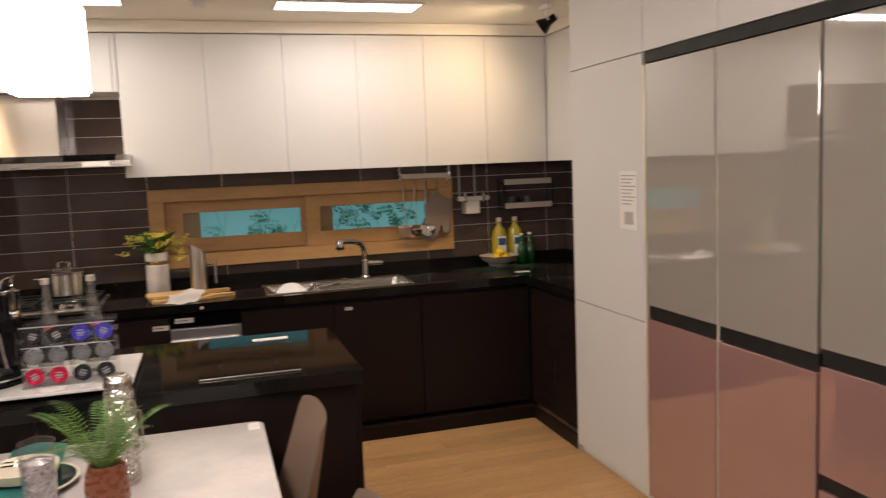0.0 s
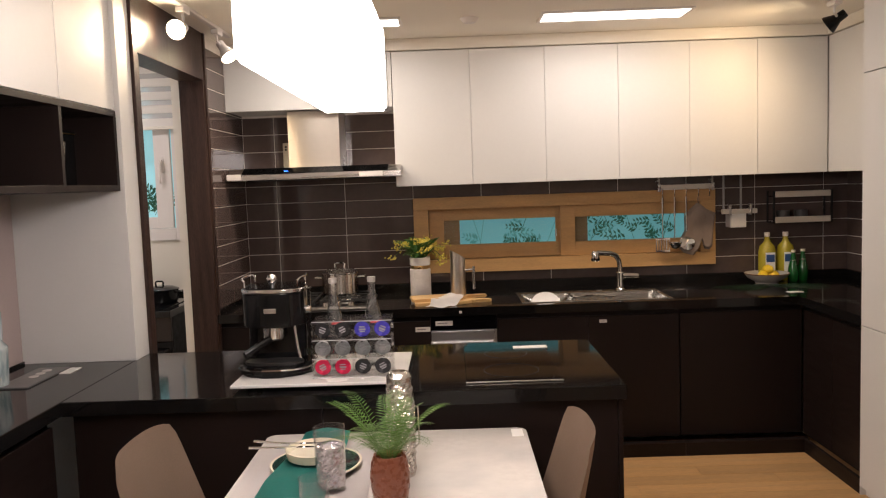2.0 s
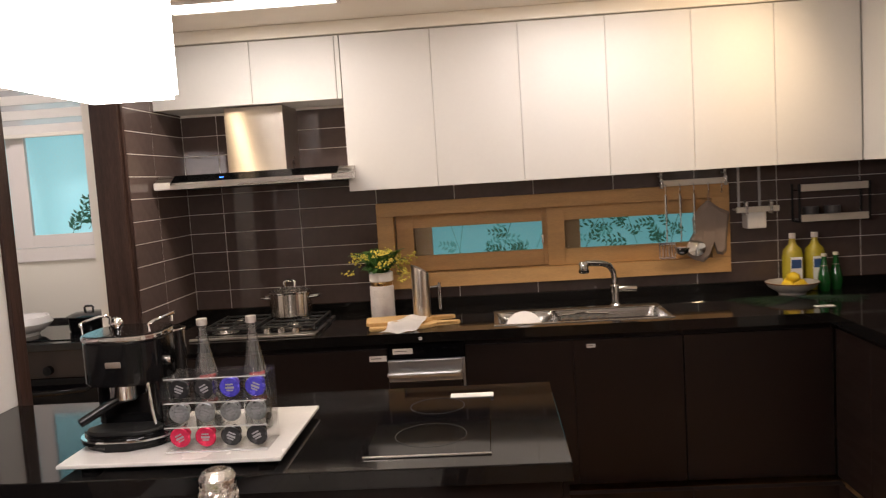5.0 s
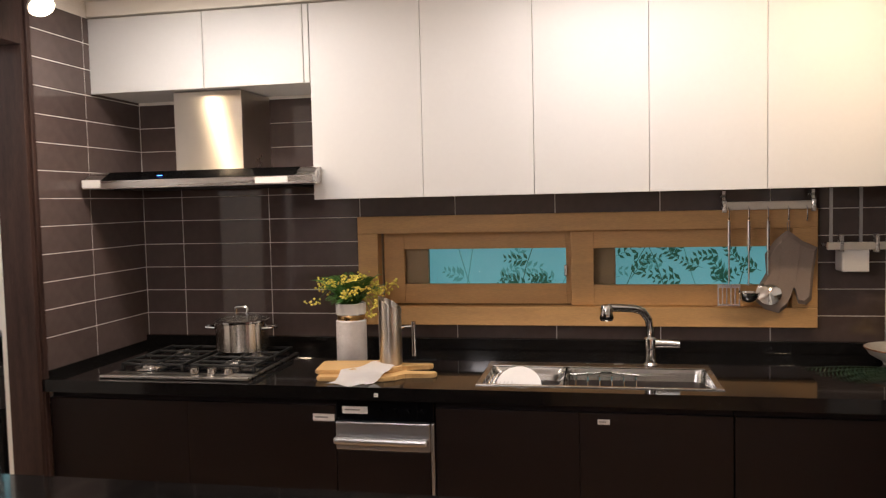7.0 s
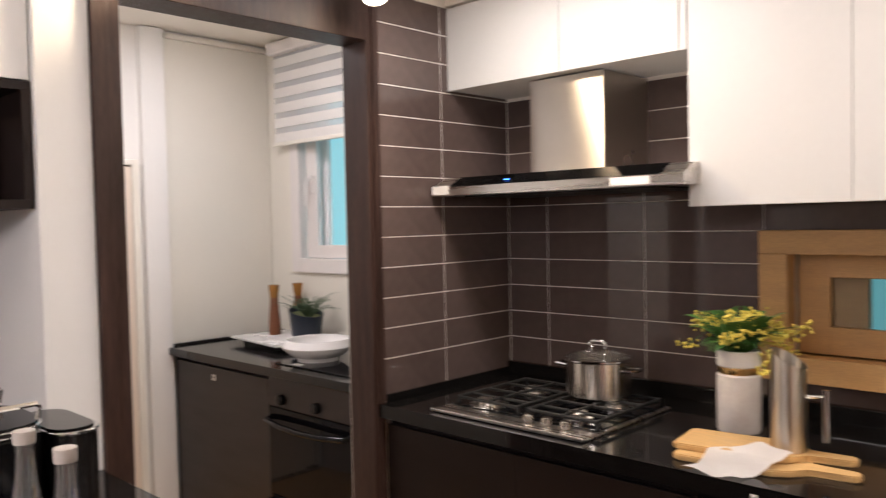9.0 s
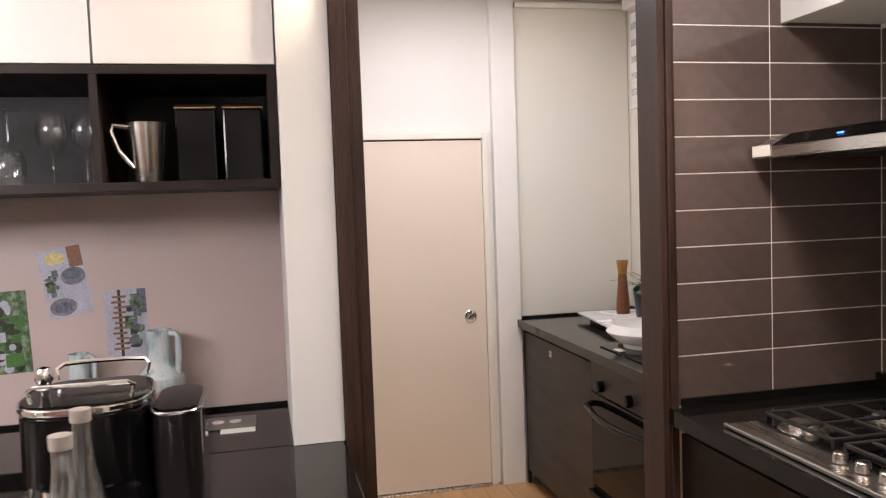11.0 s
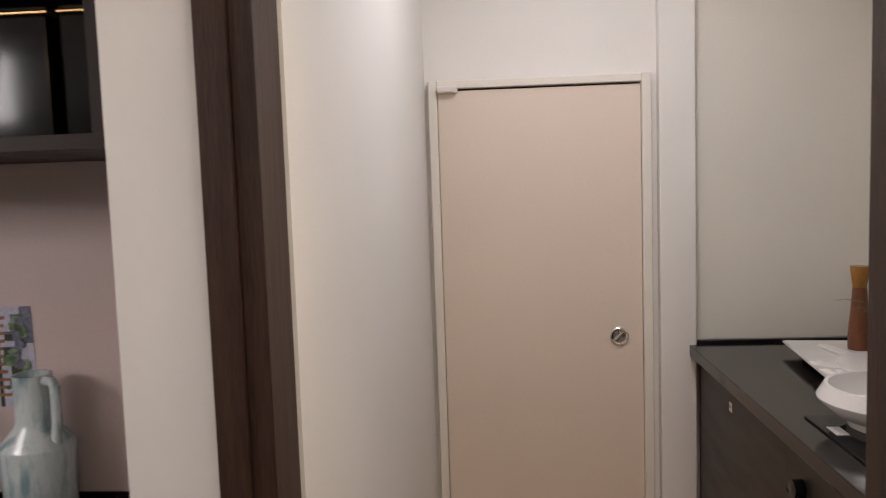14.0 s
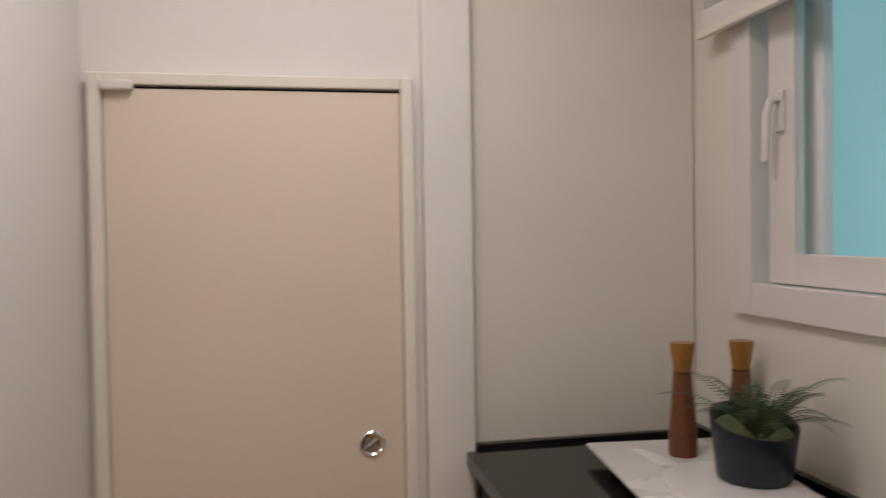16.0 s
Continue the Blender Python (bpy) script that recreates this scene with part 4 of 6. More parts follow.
part("bowl", lathe(bmesh.new(), [(0.0, Z + 0.006), (0.05, Z + 0.006), (0.055, Z), (0.066, Z), (0.070, Z + 0.012), (0.115, Z + 0.038), (0.134, Z + 0.066), (0.131, Z + 0.067), (0.110, Z + 0.044), (0.06, Z + 0.018), (0.0, Z + 0.014)], 2.03, 5.22, 40), mat("grey_stoneware", (0.42, 0.39, 0.36), 0.4, vary=0.1, scale=20), bowl, smooth=True)
part("rim_line", lathe(bmesh.new(), [(0.1335, Z + 0.0605), (0.1350, Z + 0.063), (0.1350, Z + 0.066), (0.1335, Z + 0.067)], 2.03, 5.22, 40), POSTBROWN, bowl, smooth=True)
for x, y, z, a in ((2.00, 5.20, 0.052, 10), (2.06, 5.21, 0.054, 60), (2.03, 5.26, 0.056, -30), (2.035, 5.215, 0.088, 25)):
    bm = lathe(bmesh.new(), [(0.0, -0.047), (0.006, -0.043), (0.022, -0.026), (0.030, 0.0), (0.022, 0.026), (0.006, 0.041), (0.0, 0.044)], seg=18)
    bmesh.ops.transform(bm, matrix=pose(x, y, Z + z, 90, 0, a), verts=bm.verts)
    solo("lemon", bm, LEMON, "ripe yellow lemon in the stoneware bowl", "lemon", "lemons", smooth=True)
for x, y in ((2.080, 5.340), (2.198, 5.342)):
    o = thing("oil_bottle", (x, y, Z), "tall olive oil bottle with white label", "bottle", "oil bottles")
    part("glass", lathe(bmesh.new(), [(0.0, Z), (0.050, Z), (0.054, Z + 0.005), (0.054, Z + 0.185), (0.046, Z + 0.225), (0.022, Z + 0.25), (0.016, Z + 0.27), (0.016, Z + 0.285)], x, y), OIL, o, smooth=True)
    part("cap", lathe(bmesh.new(), [(0.0175, Z + 0.283), (0.0175, Z + 0.31), (0.0, Z + 0.311)], x, y, 18), PVC, o, smooth=True)
    lab = part("label", boxes((x - 0.030, x + 0.030, y - 0.0555, y - 0.0542, Z + 0.045, Z + 0.185), bevel=0.0005), PAPER, o, "white and blue paper label")
    part("label_mark", boxes((x - 0.026, x + 0.026, y - 0.0562, y - 0.0556, Z + 0.125, Z + 0.172)), BLUEINK, lab)
for x, y in ((2.215, 5.265), (2.295, 5.31)):
    o = thing("water_bottle", (x, y, Z), "small green sparkling water bottle", "bottle", "green bottles")
    part("glass", lathe(bmesh.new(), [(0.0, Z), (0.028, Z), (0.033, Z + 0.01), (0.035, Z + 0.05), (0.030, Z + 0.09), (0.018, Z + 0.14), (0.013, Z + 0.17), (0.013, Z + 0.187)], x, y), GREENG, o, smooth=True)
    part("cap", lathe(bmesh.new(), [(0.0145, Z + 0.185), (0.0145, Z + 0.200), (0.0, Z + 0.201)], x, y, 16), CREAMC, o, smooth=True)
    part("label", lathe(bmesh.new(), [(0.0256, Z + 0.108), (0.0206, Z + 0.128), (0.0186, Z + 0.138)], x, y, 20), CREAMC, o, "pale green neck label", True)
palm = bmesh.new()
for a in (185, 200, 215, 345, 330, 225, 315):
    frond(palm, (2.0, 5.13, Z + 0.004), (2.0 + 0.34 * math.cos(radians(a)), 5.13 + 0.34 * math.sin(radians(a)), Z + 0.006), 0.012, 22, 0.075, 0.10)
solo("palm_leaf", palm, mat("dark_palm", (0.012, 0.035, 0.016), 0.45, vary=0.2, scale=20), "dark green palm leaf lying under the bowl", "leaf")
solo("price_card", boxes((1.985, 2.075, 4.80, 4.835, Z + 0.0005, Z + 0.003)), PAPER, "white price card lying on the worktop", "label")

# ---- hanging rails and utensils on the back wall ----
rail = thing("utensil_rail", (1.57, 5.36, 1.47), "aluminium hanging rail with hooks above the window", "rail")
part("bar", boxes((1.405, 1.735, 5.352, 5.366, 1.474, 1.508), bevel=0.004), ALU, rail)
for x in (1.392, 1.735):
    part("end_cap", boxes((x, x + 0.016, 5.346, 5.372, 1.464, 1.516), bevel=0.004), STEELH, rail)
    part("bracket", boxes((x + 0.002, x + 0.014, 5.366, 5.372, 1.514, 1.554), (x + 0.002, x + 0.014, 5.366, 5.429, 1.528, 1.536)), STEELH, rail)
for x in (1.416, 1.493, 1.567, 1.645, 1.715):
    part("hook", tube(bmesh.new(), [(x, 5.352, 1.486), (x, 5.338, 1.476), (x, 5.338, 1.44), (x, 5.345, 1.428), (x, 5.352, 1.433)], 0.0028, 6), CHROME, rail, smooth=True)


def utensil(name, x, label, head):
    u = thing(name, (x, 5.345, 1.43), label, name, "hanging utensils")
    part("handle", tube(bmesh.new(), [(x, 5.345, 1.428), (x, 5.345, 1.31)], 0.0075, 8), CHROME, u, smooth=True)
    part("shaft", tube(bmesh.new(), [(x, 5.345, 1.31), (x, 5.345, 1.19), (x - 0.003, 5.343, 1.165)], 0.0035, 6), CHROME, u, smooth=True)
    bm = bmesh.new()
    head(bm, x)
    part("head", bm, CHROME, u, smooth=True)


def turner(bm, x):
    for i in range(6):
        box(bm, x - 0.046 + i * 0.0165, x - 0.040 + i * 0.0165, 5.338, 5.341, 1.085, 1.16)
    box(bm, x - 0.046, x + 0.043, 5.337, 5.342, 1.080, 1.090)
    box(bm, x - 0.046, x + 0.043, 5.337, 5.342, 1.155, 1.170)


def ladle(bm, x):
    lathe(bm, [(0.0, 1.094), (0.02, 1.098), (0.036, 1.112), (0.043, 1.140), (0.041, 1.140), (0.034, 1.116), (0.018, 1.102), (0.0, 1.099)], x - 0.004, 5.325, 22)


def skimmer(bm, x):
    m = pose(x, 5.33, 1.135, 70)
    b2 = lathe(bmesh.new(), [(0.0, 0.010), (0.03, 0.006), (0.048, 0.0), (0.049, 0.003), (0.03, 0.009), (0.0, 0.013)], seg=22)
    bmesh.ops.transform(b2, matrix=m, verts=b2.verts)
    me = bpy.data.meshes.new("skimmer_disc")
    b2.to_mesh(me)
    b2.free()
    bm.from_mesh(me)
    bpy.data.meshes.remove(me)


utensil("slotted_turner", 1.416, "steel slotted turner hanging from a hook", turner)
utensil("ladle", 1.493, "small steel ladle hanging from a hook", ladle)
utensil("skimmer", 1.567, "round steel skimmer hanging from a hook", skimmer)
mitt = thing("oven_mitt", (1.645, 5.345, 1.42), "quilted taupe cotton oven mitt hanging from a hook", "oven mitt")
out = [(1.640, 1.385), (1.650, 1.385), (1.700, 1.345), (1.757, 1.318), (1.742, 1.215), (1.735, 1.105), (1.715, 1.085), (1.688, 1.090), (1.675, 1.140), (1.668, 1.150), (1.660, 1.130), (1.640, 1.075), (1.610, 1.050), (1.560, 1.065), (1.520, 1.100), (1.535, 1.160), (1.565, 1.215), (1.560, 1.290), (1.595, 1.345)]
bm = bmesh.new()
lo, hi = [bm.verts.new((x, 5.372, z)) for x, z in out], [bm.verts.new((x, 5.352, z)) for x, z in out]
mid = [bm.verts.new((1.64 + (x - 1.64) * 0.86, 5.334, 1.22 + (z - 1.22) * 0.86)) for x, z in out]
for i in range(len(out)):
    j = (i + 1) % len(out)
    bm.faces.new((lo[i], lo[j], hi[j], hi[i])), bm.faces.new((hi[i], hi[j], mid[j], mid[i]))
bm.faces.new(lo), bm.faces.new(mid)
part("mitt", bm, MITT, mitt, smooth=True)
for a, b in (((1.57, 1.31), (1.74, 1.27)), ((1.57, 1.26), (1.74, 1.215)), ((1.56, 1.20), (1.735, 1.165)), ((1.62, 1.36), (1.60, 1.10)), ((1.69, 1.33), (1.67, 1.17))):
    part("seam", tube(bmesh.new(), [(a[0], 5.333, a[1]), (b[0], 5.333, b[1])], 0.0016, 4), MITT, mitt)
part("loop", tube(bmesh.new(), [(1.645, 5.352, 1.38), (1.640, 5.345, 1.42), (1.650, 5.345, 1.425), (1.650, 5.352, 1.385)], 0.002, 5), MITT, mitt)

rack = thing("utensil_holder", (1.89, 5.33, 1.22), "steel wall rack with a white cutlery box", "rack")
part("bar", boxes((1.782, 2.005, 5.30, 5.325, 1.310, 1.340), bevel=0.003), ALU, rack)
for x in (1.795, 1.905):
    part("hanger", boxes((x, x + 0.012, 5.330, 5.336, 1.34, 1.555)), BANDST, rack)
for x in (1.825, 1.955):
    part("clip", boxes((x, x + 0.014, 5.292, 5.332, 1.30, 1.372), bevel=0.003), STEELH, rack)
part("cutlery_box", boxes((1.835, 1.935, 5.30, 5.40, 1.222, 1.311), bevel=0.006), CERAMIC, rack, "white square cutlery box")
for x in (1.79, 1.985):
    part("wall_arm", boxes((x, x + 0.01, 5.325, 5.427, 1.32, 1.33)), STEELH, rack)
shelf = thing("spice_shelf", (2.3, 5.35, 1.24), "small two-tier steel wall shelf", "shelf")
for z in (1.245, 1.408):
    part("front_rail", boxes((2.125, 2.475, 5.316, 5.332, z - 0.004, z + 0.034), bevel=0.003), ALU, shelf)
    part("tier", boxes((2.125, 2.475, 5.332, 5.425, z, z + 0.005)), BGLASS if z > 1.3 else STEELH, shelf)
for x in (2.112, 2.478):
    part("side", boxes((x, x + 0.010, 5.316, 5.428, 1.238, 1.245), (x, x + 0.010, 5.316, 5.328, 1.238, 1.445), (x, x + 0.010, 5.418, 5.429, 1.238, 1.445)), BLACKM, shelf)
for x in (2.195, 2.31):
    c = thing("cup", (x, 5.375, 1.2505), "small grey ceramic cup on the wall shelf", "cup", "cups on the shelf")
    part("cup", lathe(bmesh.new(), [(0.0, 1.2515), (0.036, 1.2515), (0.040, 1.256), (0.041, 1.318), (0.038, 1.318), (0.036, 1.262), (0.0, 1.260)], x, 5.375, 26), mat("dark_grey_ceramic", (0.09, 0.085, 0.085), 0.4), c, smooth=True)

# ---- tall units ----
TX = 1.985
t = thing("tall_cabinet", (2.3, 3.58, 0), "tall white lacquered larder cabinet with closed doors", "cabinet")
part("body", boxes((TX + 0.022, 2.635, 3.3114, 4.0020, 0.03, 2.4139)), WHITE, t)
part("lower_door", boxes((TX, TX + 0.020, 3.3134, 4.0000, 0.045, 0.8260), bevel=0.002), WHITE, t)
part("upper_door", boxes((TX, TX + 0.020, 3.3134, 4.0000, 0.8301, 2.0032), bevel=0.002), WHITE, t)
part("top_door", boxes((TX, TX + 0.020, 3.3114, 4.0000, 2.0073, CEILING - 0.004), bevel=0.002), WHITE, t)
part("plinth", boxes((TX + 0.03, TX + 0.05, 3.3134, 4.0000, 0.0, 0.045)), WHITE, t)
part("end_panel", boxes((TX + 0.004, 2.635, 4.0005, 4.0060, 0.0, CEILING - 0.004)), WHITE, t)
c = thing("top_cabinet", (2.3, 2.2, 2.0), "white lacquered cabinets above the refrigerator", "cabinet")
part("body", boxes((TX + 0.022, 2.635, 0.4527, 3.3073, 2.0124, 2.4139)), WHITE, c)
for y0, y1 in ((2.7929, 3.3053), (2.2826, 2.7899), (1.7743, 2.2796), (1.2660, 1.7713), (0.4527, 1.2630)):
    part("door", boxes((TX, TX + 0.020, y0, y1, 2.0073, CEILING - 0.004), bevel=0.002), WHITE, c)
part("shadow_gap", boxes((TX + 0.012, TX + 0.03, 0.4527, 3.3094, 1.9585, 2.0063)), BLACKM, c)
fridge = thing("refrigerator", (2.3, 2.75, 0), "four-door refrigerator in grey-beige over dusty pink glass", "refrigerator", "built-in appliances")
part("body", boxes((TX + 0.03, 2.635, 2.2948, 3.3053, 0.02, 1.9544)), BLACKM, fridge)
for y0, y1 in ((2.8092, 3.2870), (2.2887, 2.7950)):
    part("upper_door", boxes((TX - 0.002, TX + 0.028, y0, y1, 0.9114, 1.9504), bevel=0.003), GREIGE, fridge)
    part("lower_door", boxes((TX - 0.002, TX + 0.028, y0, y1, 0.04, 0.8504), bevel=0.003), PINK, fridge, "dusty pink glass door")
    part("grip_channel", boxes((TX + 0.008, TX + 0.028, y0, y1, 0.8545, 0.9073)), BLACKM, fridge)
part("side_trim", boxes((TX - 0.004, TX + 0.02, 3.2890, 3.3053, 0.04, 1.9504), (TX + 0.006, TX + 0.028, 2.7955, 2.8087, 0.04, 1.9504)), ALU, fridge)
fz = thing("refrigerator", (2.3, 1.8, 0), "second refrigerator with pink drawers under a grey-beige door", "refrigerator", "built-in appliances")
part("body", boxes((TX + 0.03, 2.635, 1.2660, 2.2643, 0.02, 1.9544)), BLACKM, fz)
part("upper_door", boxes((TX - 0.002, TX + 0.028, 1.2660, 2.2755, 0.9348, 1.9504), bevel=0.003), GREIGE, fz)
part("drawer", boxes((TX - 0.002, TX + 0.028, 1.2660, 2.2755, 0.5231, 0.8768), bevel=0.003), PINK, fz, "dusty pink glass drawer")
part("drawer", boxes((TX - 0.002, TX + 0.028, 1.2660, 2.2755, 0.04, 0.4692), bevel=0.003), PINK, fz, "dusty pink glass drawer")
part("grip_channel", boxes((TX + 0.008, TX + 0.028, 1.2660, 2.2755, 0.8809, 0.9317)), BLACKM, fz)
part("grip_channel", boxes((TX + 0.008, TX + 0.028, 1.2660, 2.2755, 0.4722, 0.5200)), BLACKM, fz)
c = thing("tall_cabinet", (2.3, 0.8, 0), "tall white lacquered cabinet beyond the refrigerators", "cabinet")
part("body", boxes((TX + 0.022, 2.635, 0.4527, 1.2619, 0.03, 1.9565)), WHITE, c)
part("door", boxes((TX, TX + 0.020, 0.4527, 1.2599, 0.04, 1.9524), bevel=0.002), WHITE, c)
notice = thing("paper_notice", (TX, 3.39, 1.24), "white printed notice sheet stuck on the larder door", "paper")
part("sheet", boxes((TX - 0.0025, TX - 0.0003, 3.3602, 3.5127, 1.2347, 1.4990)), PAPER, notice)
for i in range(9):
    part("print_line", boxes((TX - 0.0032, TX - 0.0026, 3.375 + 0.02 * (i % 3), 3.497, 1.475 - i * 0.016, 1.481 - i * 0.016)), NOTICEINK, notice)

part("print_picture", boxes((TX - 0.0032, TX - 0.0026, 3.3958, 3.4720, 1.2570, 1.3140)), NOTICEINK, notice)

# ---- peninsula and coffee bar ----
isl = thing("island_worktop", (-0.5, 3.25, Z), "polished black granite peninsula worktop", "worktop")
part("slab", boxes((-1.28, 0.633, 2.90, 3.672, Z - 0.05, Z), bevel=0.003), STONE, isl)
part("slab", boxes((-1.749, -1.2815, 1.30, 3.672, Z - 0.05, Z), bevel=0.003), STONE, isl)
part("skirting_strip", boxes((-1.7490, -1.743, 1.30, 3.533, Z, Z + 0.012)), STONE, isl)
b = thing("island_cabinet", (-0.5, 3.25, 0), "dark espresso peninsula cabinet", "cabinet")
part("carcass", boxes((-1.255, 0.606, 2.945, 3.63, 0.0, 0.822)), DARK, b)
for x0, x1 in ((-1.254, -0.40), (-0.398, 0.606)):
    part("back_panel", boxes((x0, x1, 2.930, 2.944, 0.0, 0.820), bevel=0.0015), DARK, b)
part("end_panel", boxes((0.607, 0.623, 2.928, 3.645, 0.0, 0.822), bevel=0.0015), DARK, b)
for i in range(3):
    part("door", boxes((-1.25 + i * 0.62, -0.635 + i * 0.62, 3.631, 3.650, 0.08, 0.79), bevel=0.002), DARK, b)
b = thing("bar_cabinet", (-1.5, 2.1, 0), "dark espresso cabinet under the coffee bar", "cabinet")
part("carcass", boxes((-1.734, -1.33, 1.30, 2.90, 0.0, 0.822)), DARK, b)
for y0, y1 in ((2.42, 2.897), (1.86, 2.417), (1.30, 1.857)):
    part("door", boxes((-1.329, -1.31, y0, y1, 0.08, 0.79), bevel=0.002), DARK, b)
shelfbox = thing("open_shelf", (-1.5, 2.6, 1.581), "open dark brown wall shelf with two bays", "shelf")
part("bottom_board", boxes((-1.735, -1.290, 1.60, 3.531, 1.581, 1.604), bevel=0.001), SHELF, shelfbox)
part("top_board", boxes((-1.735, -1.290, 1.60, 3.531, 1.882, 1.905), bevel=0.001), SHELF, shelfbox)
part("side", boxes((-1.735, -1.290, 3.508, 3.531, 1.604, 1.882)), SHELF, shelfbox)
part("side", boxes((-1.735, -1.290, 1.60, 1.622, 1.604, 1.882)), SHELF, shelfbox)
for y in (3.062, 2.33):
    part("divider", boxes((-1.720, -1.292, y, y + 0.020, 1.604, 1.882)), SHELF, shelfbox)
part("back", boxes((-1.734, -1.722, 1.622, 3.508, 1.604, 1.882)), BLACKM, shelfbox)
for y0, y1 in ((3.075, 3.531), (2.335, 3.072), (1.60, 2.332)):
    c = thing("wall_cabinet", (-1.5, (y0 + y1) / 2, 1.908), "white lacquered wall cabinet above the open shelf", "cabinet", "wall cabinets over the bar")
    part("body", boxes((-1.735, -1.310, y0, y1, 1.910, CEILING - 0.002)), WHITE, c)
    part("door", boxes((-1.309, -1.290, y0 + 0.0015, y1 - 0.0015, 1.908, CEILING - 0.004), bevel=0.002), WHITE, c)

# shelf contents
def wine_glass(x, y, z, up=True):
    g = thing("wine_glass", (x, y, z), "clear stemmed wine glass " + ("standing" if up else "standing upside down") + " on the shelf", "glass", "wine glasses")
    prof = [(0.0, 0.0), (0.034, 0.0), (0.033, 0.003), (0.006, 0.008), (0.004, 0.02), (0.004, 0.085), (0.012, 0.095), (0.034, 0.115), (0.042, 0.145), (0.038, 0.185), (0.033, 0.205), (0.0318, 0.205), (0.0365, 0.185), (0.0405, 0.145), (0.032, 0.118), (0.010, 0.099), (0.0, 0.097)]
    part("glass", lathe(bmesh.new(), [(r, z + (h if up else 0.206 - h)) for r, h in prof], x, y, 26), GLASS, g, smooth=True)


for x, y, up in ((-1.50, 2.92, True), (-1.52, 3.005, True), (-1.44, 2.825, False), (-1.50, 2.74, True), (-1.48, 2.65, False)):
    wine_glass(x, y, 1.6045, up)
pit = thing("steel_pitcher", (-1.39, 3.182, 1.6045), "flared brushed steel pitcher with loop handle", "pitcher")
part("body", lathe(bmesh.new(), [(0.0, 1.605), (0.036, 1.605), (0.038, 1.61), (0.052, 1.755), (0.054, 1.765), (0.051, 1.765), (0.036, 1.613), (0.0, 1.611)], -1.39, 3.182, 30), STEEL, pit, smooth=True)
part("handle", tube(bmesh.new(), [(-1.360, 3.14, 1.752), (-1.350, 3.105, 1.756), (-1.350, 3.098, 1.74), (-1.355, 3.115, 1.69), (-1.365, 3.15, 1.645)], 0.007, 8), STEEL, pit, smooth=True)
for y in (3.252, 3.382):
    can = thing("canister", (-1.50, y + 0.056, 1.6045), "square matt black canister with brass lid edge", "canister", "canisters")
    part("body", boxes((-1.555, -1.445, y, y + 0.110, 1.605, 1.812), bevel=0.006), BLACK, can)
    part("lid_edge", boxes((-1.556, -1.444, y - 0.001, y + 0.113, 1.8125, 1.8155)), GOLD, can, "thin brass edge")
    part("lid", boxes((-1.554, -1.446, y + 0.001, y + 0.111, 1.816, 1.825), bevel=0.003), BLACK, can)

# photos on the niche wall
def photo(y0, z0, w, h, turn, ground, marks, label):
    p = thing("photo_card", (-1.749, y0, z0), label, "photo", "photo cards")
    m = pose(-1.7500, y0, z0, turn, 0, 0)
    for i, (nm, a, b_, c, d, mt) in enumerate([("card", 0, w, 0, h, ground)] + marks):
        bm = boxes((0.0005 + i * 0.00012, 0.0012 + i * 0.00012, a, b_, c, d))
        if nm == "round":
            bm.free()
            bm = prism(bmesh.new(), [((a + b_) / 2 + (b_ - a) / 2 * math.cos(k * 0.3491), (c + d) / 2 + (d - c) / 2 * math.sin(k * 0.3491)) for k in range(18)], 0, 0.0007)
            bmesh.ops.transform(bm, matrix=Matrix(((0, 0, 1, 0.0005 + i * 0.00012), (1, 0, 0, 0), (0, 1, 0, 0), (0, 0, 0, 1))), verts=bm.verts)
        bmesh.ops.transform(bm, matrix=m, verts=bm.verts)
        part("card" if nm == "card" else "picture", bm, mt, p)


def blades(seed, count, y0, y1, z0, z1, size, tones):
    """Small patches of a photograph's picture, scattered in one field of the card."""
    r = random.Random(seed)
    made = []
    for i in range(count):
        a, c, w = r.uniform(y0, y1 - size), r.uniform(z0, z1 - size), size * r.uniform(0.35, 1.0)
        h = size * r.uniform(0.25, 0.9)
        made.append((r.choice(("round", "round", "r")), a, min(y1, a + w), c, min(z1, c + h), r.choice(tones)))
    return made


photo(2.826, 1.200, 0.128, 0.215, 9, POSTBLUE, [("r", 0.088, 0.128, 0.15, 0.215, POSTBROWN), ("round", 0.055, 0.128, 0.095, 0.15, POSTGREY), ("round", 0.062, 0.124, 0.112, 0.15, POSTSLATE), ("round", 0.005, 0.085, 0.005, 0.06, POSTGREY), ("round", 0.018, 0.072, 0.014, 0.048, POSTSLATE), ("round", 0.020, 0.080, 0.165, 0.205, POSTYELLOW)] + blades(1, 16, 0.003, 0.062, 0.065, 0.155, 0.026, (POSTDEEP, POSTGREEN, POSTSLATE)), "tilted photo card of bowls on a table")
photo(2.986, 1.070, 0.124, 0.213, 1, POSTBLUE, [("r", 0.040, 0.049, 0.0, 0.213, POSTDEEP), ("r", 0.098, 0.124, 0.135, 0.213, POSTSLATE)] + [("r", 0.020 + 0.004 * (i % 3), 0.066 - 0.004 * (i % 2), 0.022 + i * 0.0165, 0.029 + i * 0.0165, POSTBROWN) for i in range(11)] + blades(2, 26, 0.055, 0.124, 0.02, 0.205, 0.034, (POSTDEEP, POSTGREEN, POSTSLATE)), "photo card of a palm against pale sky")
photo(2.644, 1.040, 0.124, 0.255, 2, POSTGREEN, blades(3, 34, 0.0, 0.124, 0.0, 0.255, 0.046, (POSTDEEP, LEAF, POSTDEEP, POSTBLUE)), "photo card of dense green leaves")

